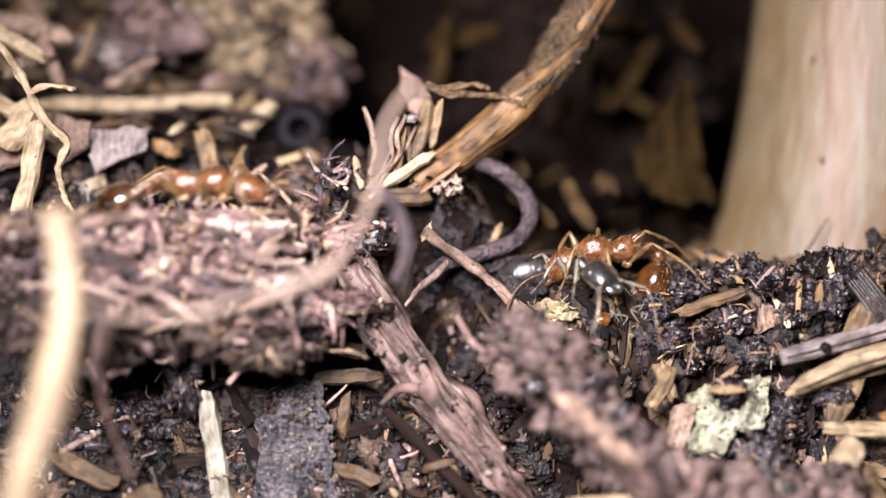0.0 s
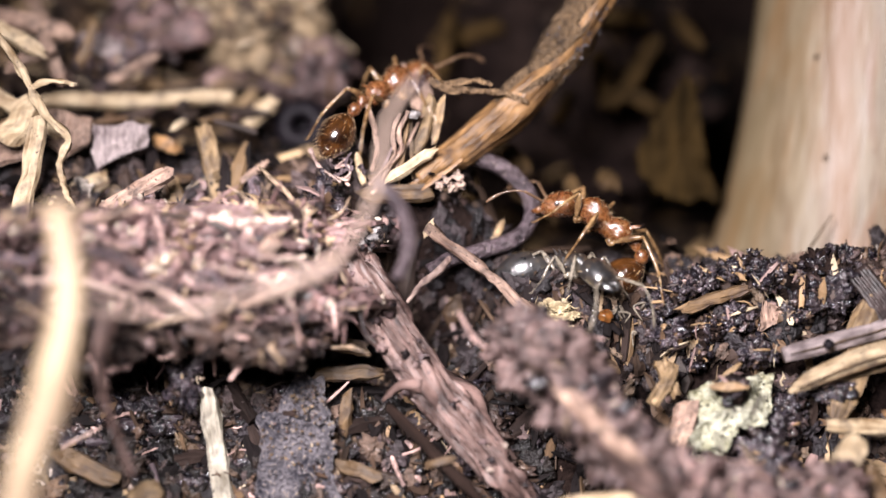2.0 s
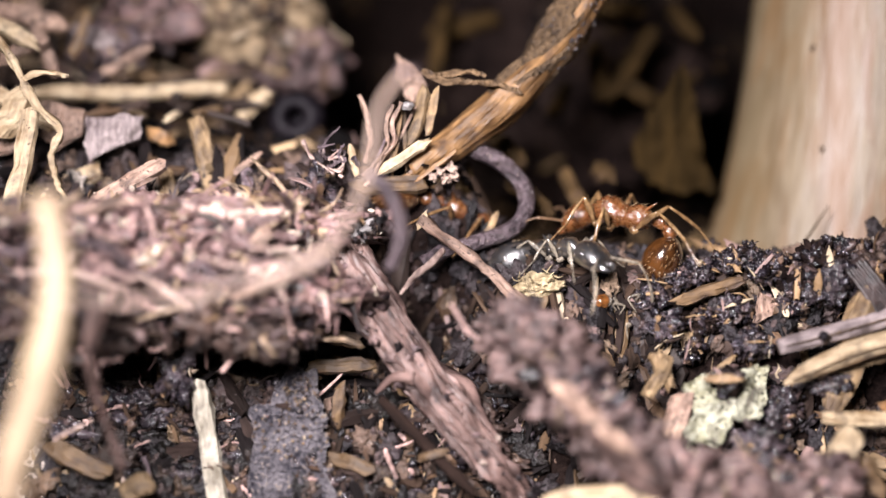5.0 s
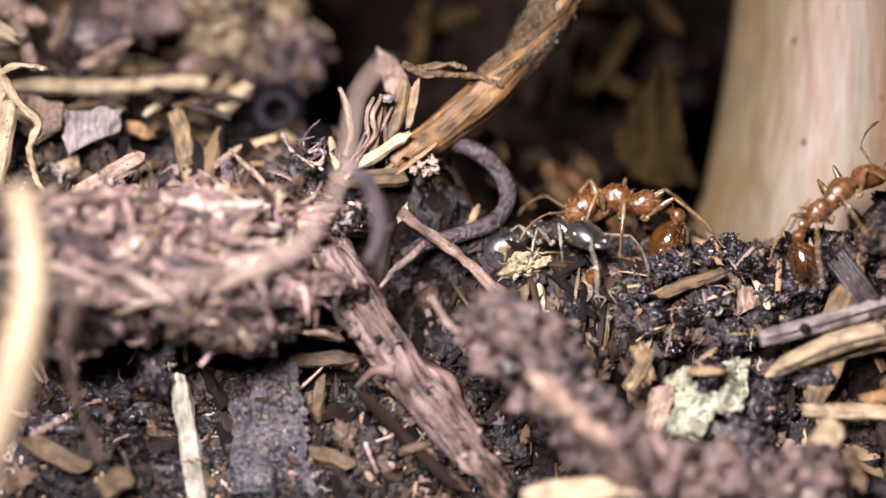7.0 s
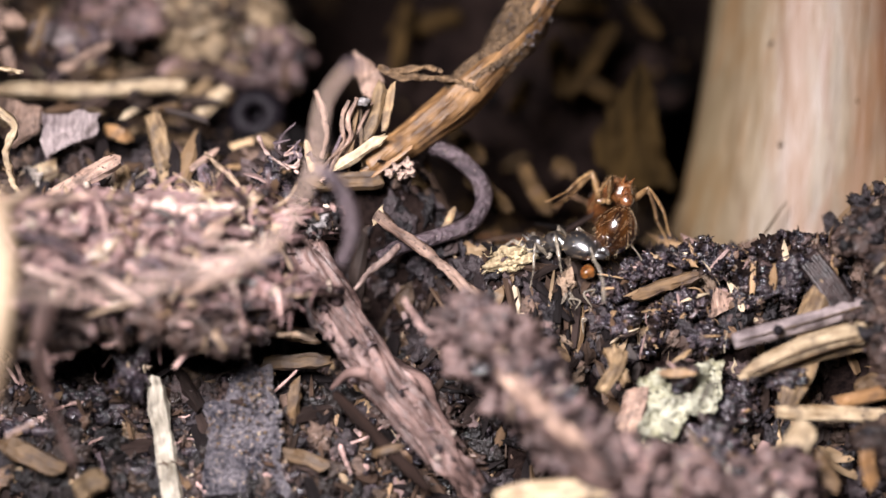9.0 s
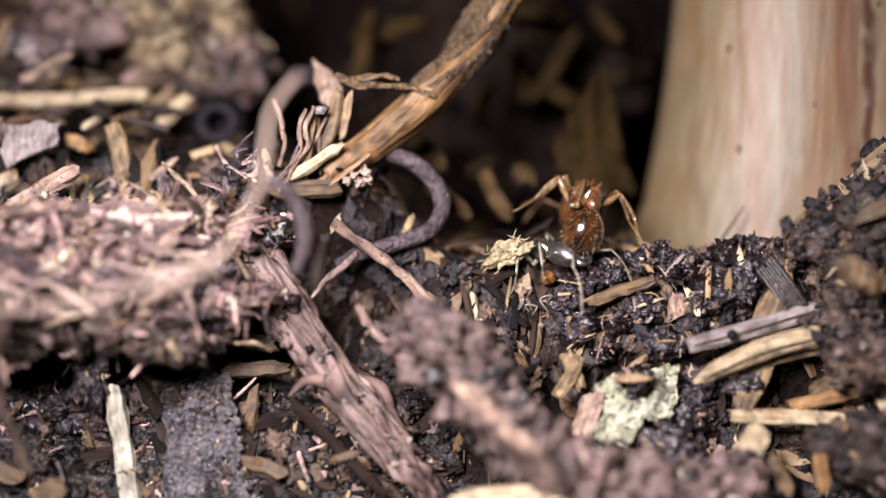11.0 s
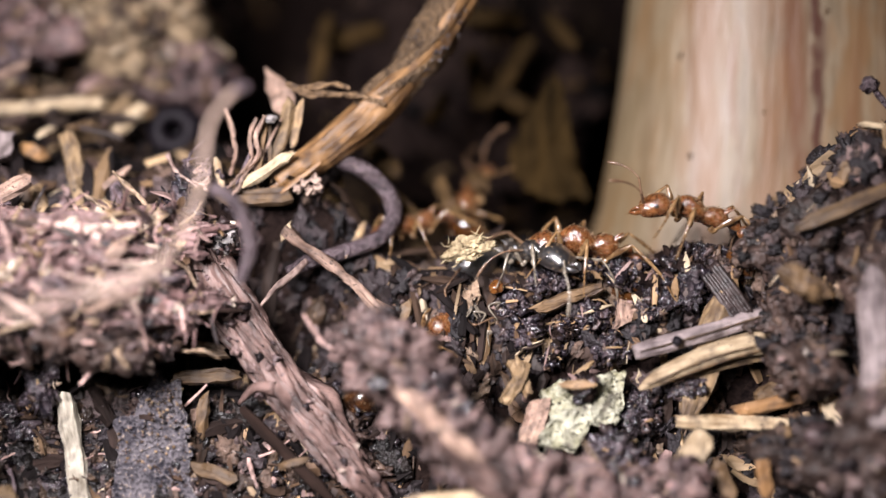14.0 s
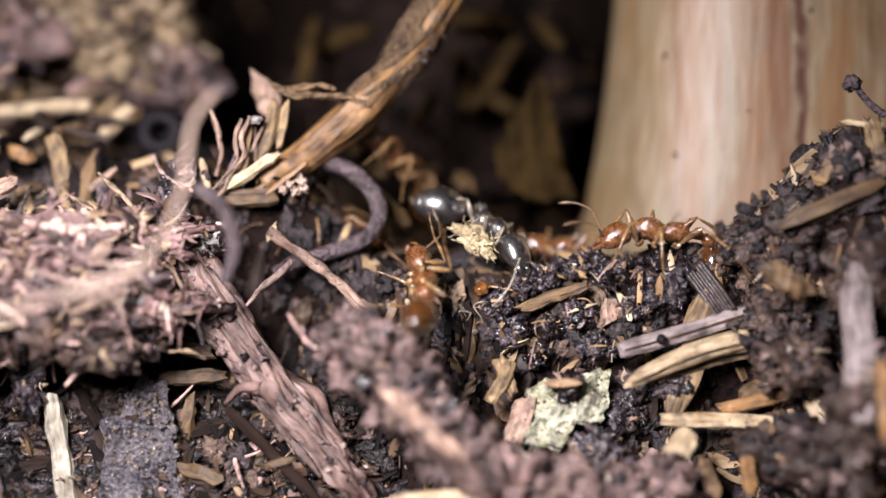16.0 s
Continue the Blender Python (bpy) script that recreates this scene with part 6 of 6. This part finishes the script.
def motions():
    walk(attacker, [(t, stance(p, h, q, r)) for t, p, h, q, r in (
        (0.0, ((6.37, 49.80, -0.09)), 184, 0, 0), (0.5, ((6.36, 49.81, -0.00)), 182, 0, 0), (1.0, ((6.35, 49.96, 0.45)), 170, 0, 0), (1.5, ((6.40, 50.01, 0.73)), 160, 0, 0),
        (2.0, ((6.15, 50.14, 1.0)), 146, -8, 0), (2.5, ((6.05, 50.25, 1.25)), 138, -16, 0), (3.0, ((6.6, 50.69, 0.85)), 160, -55, 0), (3.5, ((6.96, 50.87, 0.55)), 168, -55, 0),
        (4.0, ((6.92, 50.92, 0.91)), 165, -55, 0), (5.2, ((7.32, 50.60, 0.90)), 170, -20, 0), (6.3, ((8.25, 50.53, 0.87)), 172, 0, 0), (7.0, ((8.12, 50.53, 1.11)), 174, 0, 0),
        (7.5, ((7.84, 50.88, 1.06)), 168, -42, 0), (8.0, ((8.27, 51.14, 1.05)), 166, -54, 0), (8.5, ((8.55, 51.40, 1.50)), 164, -78, 0), (9.0, ((8.85, 51.42, 1.6)), 160, -84, 0),
        (9.7, ((8.6, 51.37, 1.5)), 160, -86, 0), (11.0, ((9.3, 51.00, 1.66)), 160, -86, 0), (12.0, ((9.0, 51.00, 1.6)), 160, -87, 0), (12.5, ((9.35, 50.92, 1.55)), 162, -84, 0),
        (13.0, ((9.75, 50.24, 1.30)), 168, -48, 0), (13.5, ((10.75, 50.1, 0.47)), 172, -8, 0), (14.0, ((11.2, 50.1, 0.05)), 170, 0, 0), (14.5, ((10.7, 50.2, 0.12)), 172, 0, 0), (15.0, ((10.55, 50.3, 0.20)), 174, 0, 0),
        (15.5, ((10.4, 51.6, 0.2)), 176, -15, 0), (16.0, ((10.4, 52.8, -0.2)), 178, -20, 0))])
    walk(runner, [(t, stance(p, h, q, r)) for t, p, h, q, r in (
        (0.0, ((-8.85, 47.2, 2.42)), 0, 0, 0), (0.3, ((-6.43, 51.03, 3.43)), 14, 0, 0), (0.6, ((-4.95, 51.43, 5.51)), 55, 0, 0), (0.9, ((-3.02, 51.68, 6.95)), 48, 0, 0), (1.2, ((-1.88, 51.88, 8.22)), 46, 0, 0),
        (1.5, ((-0.96, 52.01, 8.25)), 40, 0, 0), (1.8, ((-1.91, 51.83, 7.42)), 48, -20, 20), (2.1, ((-2.25, 51.63, 6.29)), 30, -38, 20), (2.4, ((-1.70, 51.66, 7.14)), 34, -15, 0),
        (2.55, ((-0.45, 51.46, 7.11)), 12, 0, 0), (2.7, ((1.14, 51.06, 5.14)), -40, 0, 0), (3.0, ((2.1, 50.48, 2.9)), -58, 10, 0), (3.2, ((1.10, 50.27, 1.76)), -58, 20, 20), (3.5, ((0.61, 50.15, 1.93)), -70, 35, 40),
        (3.9, ((-0.62, 50.27, 2.49)), -88, 45, 60), (4.2, ((-0.29, 50.48, 2.34)), -80, 50, 40), (5.0, ((1.28, 52.29, 0.70)), -30, -20, 0), (6.3, ((6.90, 57.53, 1.98)), 40, -20, 0), (6.6, ((7.96, 57.93, 2.64)), 60, -30, 0),
        (7.2, ((7.74, 58.03, 0.69)), 130, -10, 0), (9.0, ((4.23, 55.43, -0.60)), 180, 0, 0), (12.2, ((4.3, 54.2, -1.0)), 170, 0, 0), (13.0, ((5.64, 53.85, 1.03)), 10, 10, 0), (13.6, ((6.44, 55.30, 1.27)), 25, 0, 0),
        (14.0, ((6.5, 56.0, 1.4)), 75, -20, 0), (14.5, ((5.4, 55.6, 3.5)), 110, -30, 0), (15.0, ((4.75, 55.2, 3.6)), 140, 25, 0), (15.5, ((4.3, 54.8, 3.8)), 150, 45, 10), (16.0, ((4.1, 54.8, 4.0)), 140, 40, 10))])
    walk(patrol, [(t, stance(p, h, q, r)) for t, p, h, q, r in (
        (0.0, ((5.09, 56.31, -1.71)), 0, 0, 0), (4.4, ((5.34, 56.31, -1.71)), 0, 0, 0), (5.6, ((8.44, 51.02, -1.00)), 5, 5, 0), (6.3, ((12.79, 49.12, -0.33)), 12, 5, 0), (6.5, ((16.1, 48.9, 0.95)), 12, 0, 0),
        (6.7, ((15.7, 48.9, 1.0)), 20, 0, 0), (7.0, ((15.74, 48.8, 1.16)), 40, -5, 0), (7.25, ((17.31, 48.81, 0.55)), 36, -8, 0), (7.55, ((19.88, 48.82, 0.90)), 14, -5, 0), (8.2, ((24.18, 49.08, 0.90)), 0, 0, 0),
        (10.0, ((24.76, 46.37, -1.63)), 250, 30, 0), (11.3, ((20.10, 43.54, -5.36)), 150, 0, 30), (11.8, ((18.77, 43.53, -3.03)), 112, 0, 40), (12.0, ((18.17, 44.02, -1.39)), 118, 0, 40),
        (12.3, ((18.36, 43.51, 2.35)), 78, -10, 40), (12.5, ((18.58, 44.11, 5.17)), 74, -16, 30), (12.65, ((19.35, 45.51, 4.49)), 115, -30, 10), (12.8, ((19.67, 47.42, 2.83)), 175, -25, 0), (13.0, ((18.68, 49.3, 1.65)), 160, 40, 0), (13.2, ((17.9, 49.2, 1.6)), 170, 15, 0), (13.5, ((16.13, 49.20, 0.82)), 172, 0, 0),
        (14.0, ((15.41, 49.0, 1.2)), 162, 0, 0), (14.4, ((14.33, 48.76, 0.55)), 176, 10, 0), (15.0, ((14.1, 48.5, 0.60)), 184, 22, 0), (15.5, ((14.85, 48.9, 1.12)), 168, 4, 0), (16.0, ((14.47, 48.93, 0.42)), 176, 0, 0))])
    walk(climber, [(t, stance(p, h, q, r)) for t, p, h, q, r in (
        (0.0, ((-5.72, 42.06, -13.70)), 60, 0, 60), (11.5, ((-4.78, 42.06, -13.33)), 60, 0, 60), (11.9, ((-3.18, 42.65, -10.89)), 60, 0, 60), (12.3, ((-1.28, 43.45, -8.44)), 55, 0, 50), (12.6, ((-0.57, 44.15, -6.82)), 58, 0, 50), (12.9, ((0.87, 45.38, -3.36)), 62, 0, 50),
        (13.2, ((1.17, 46.68, -2.73)), 75, -10, 40), (13.6, ((3.1, 48.62, -3.4)), 20, -10, 40), (14.1, ((4.53, 49.6, -4.1)), 50, 0, 60), (14.4, ((5.25, 49.16, -2.99)), 70, 0, 60),
        (14.7, ((5.92, 48.16, -1.65)), 58, -5, 50), (15.0, ((6.35, 47.72, -1.0)), 42, -14, 30), (15.5, ((6.1, 47.6, -0.95)), 52, -20, 45), (16.0, ((5.4, 47.6, -1.4)), 98, -60, 60))])
    walk(lurker, [(t, stance(p, h, q, r)) for t, p, h, q, r in (
        (0.0, ((2.28, 56.01, -0.84)), 180, 0, 0), (12.5, ((3.82, 54.93, -0.42)), 190, 0, 0), (13.6, ((4.27, 53.00, 1.05)), 190, 20, 0), (14.2, ((4.23, 52.78, 0.93)), 195, 20, 0), (15.0, ((3.91, 52.71, 1.12)), 190, 20, 0),
        (15.5, ((1.6, 52.8, 1.35)), 180, 20, 0), (16.0, ((0.9, 52.8, 1.18)), 180, 10, 0))])
    walk(prey, [(t, stance(p, h, q, r)) for t, p, h, q, r in (
        (0.0, ((5.12, 49.5, -0.7)), -12, 56, 0), (2.0, ((4.95, 49.65, -0.74)), -12, 56, 0), (4.0, ((4.95, 49.8, -0.77)), -10, 56, 0), (5.2, ((4.9, 50.1, -0.4)), -6, 52, 0), (6.5, ((5.12, 50.4, -0.25)), -2, 48, 0),
        (7.0, ((5.26, 50.4, -0.05)), 0, 48, 0), (8.0, ((5.34, 50.53, -0.45)), 4, 40, 0), (9.5, ((6.5, 50.5, -0.45)), 4, 44, 0), (12.0, ((7.55, 50.6, -0.5)), 4, 48, 0), (13.0, ((8.2, 50.4, -0.3)), 4, 46, 0),
        (14.0, ((8.8, 50.2, -0.25)), -4, 44, 0), (15.0, ((8.5, 50.3, 0.0)), -10, 42, 0), (15.5, ((8.3, 50.5, 0.35)), -24, 40, 0), (16.0, ((8.1, 50.7, 0.75)), -42, 36, 0))])
    walk(tuft, [(t, stance(p, h, 0, 0)) for t, p, h in (
        (0.0, ((4.13, 49.50, -2.53)), 0), (4.0, ((3.98, 49.80, -2.64)), 0), (5.2, ((3.75, 49.89, -1.76)), 10), (6.5, ((4.11, 50.02, -1.44)), 15), (7.5, ((3.95, 50.0, -1.35)), 20), (9.5, ((4.77, 49.9, -0.98)), 12),
        (12.0, ((6.5, 49.2, -0.5)), 30), (13.0, ((6.56, 48.9, -0.45)), 28), (14.0, ((6.45, 48.9, -0.15)), 15), (15.0, ((6.55, 48.9, -0.02)), 12), (15.5, ((6.25, 48.7, 0.2)), 10), (16.0, ((7.3, 49.0, 0.2)), -40))])
    walk(amber, [(t, stance(p, h, 0, 0)) for t, p, h in (
        (0.0, ((6.2, 49.2, -2.72)), 0), (4.0, ((6.2, 49.25, -2.68)), 0), (6.5, ((6.6, 49.4, -1.9)), 15), (7.0, ((6.69, 49.4, -1.8)), 15), (8.5, ((7.2, 49.4, -1.59)), 25), (9.5, ((7.58, 49.4, -1.5)), 30), (16.0, ((7.6, 49.4, -1.7)), 30))])
    tread(runner_legs, ((0.1, 4.2), (5.0, 7.0), (12.4, 15.0)))
    tread(patrol_legs, ((4.6, 8.2), (11.2, 15.6)))
    tread(climber_legs, ((11.8, 15.8),))
    tread(attacker_legs, ((1.0, 3.4), (7.4, 9.0), (12.4, 14.0)), pace=0.9, swing=8)
    tread(prey_legs, ((0.4, 4.0), (5.0, 8.0)), pace=1.2, swing=7)


motions()
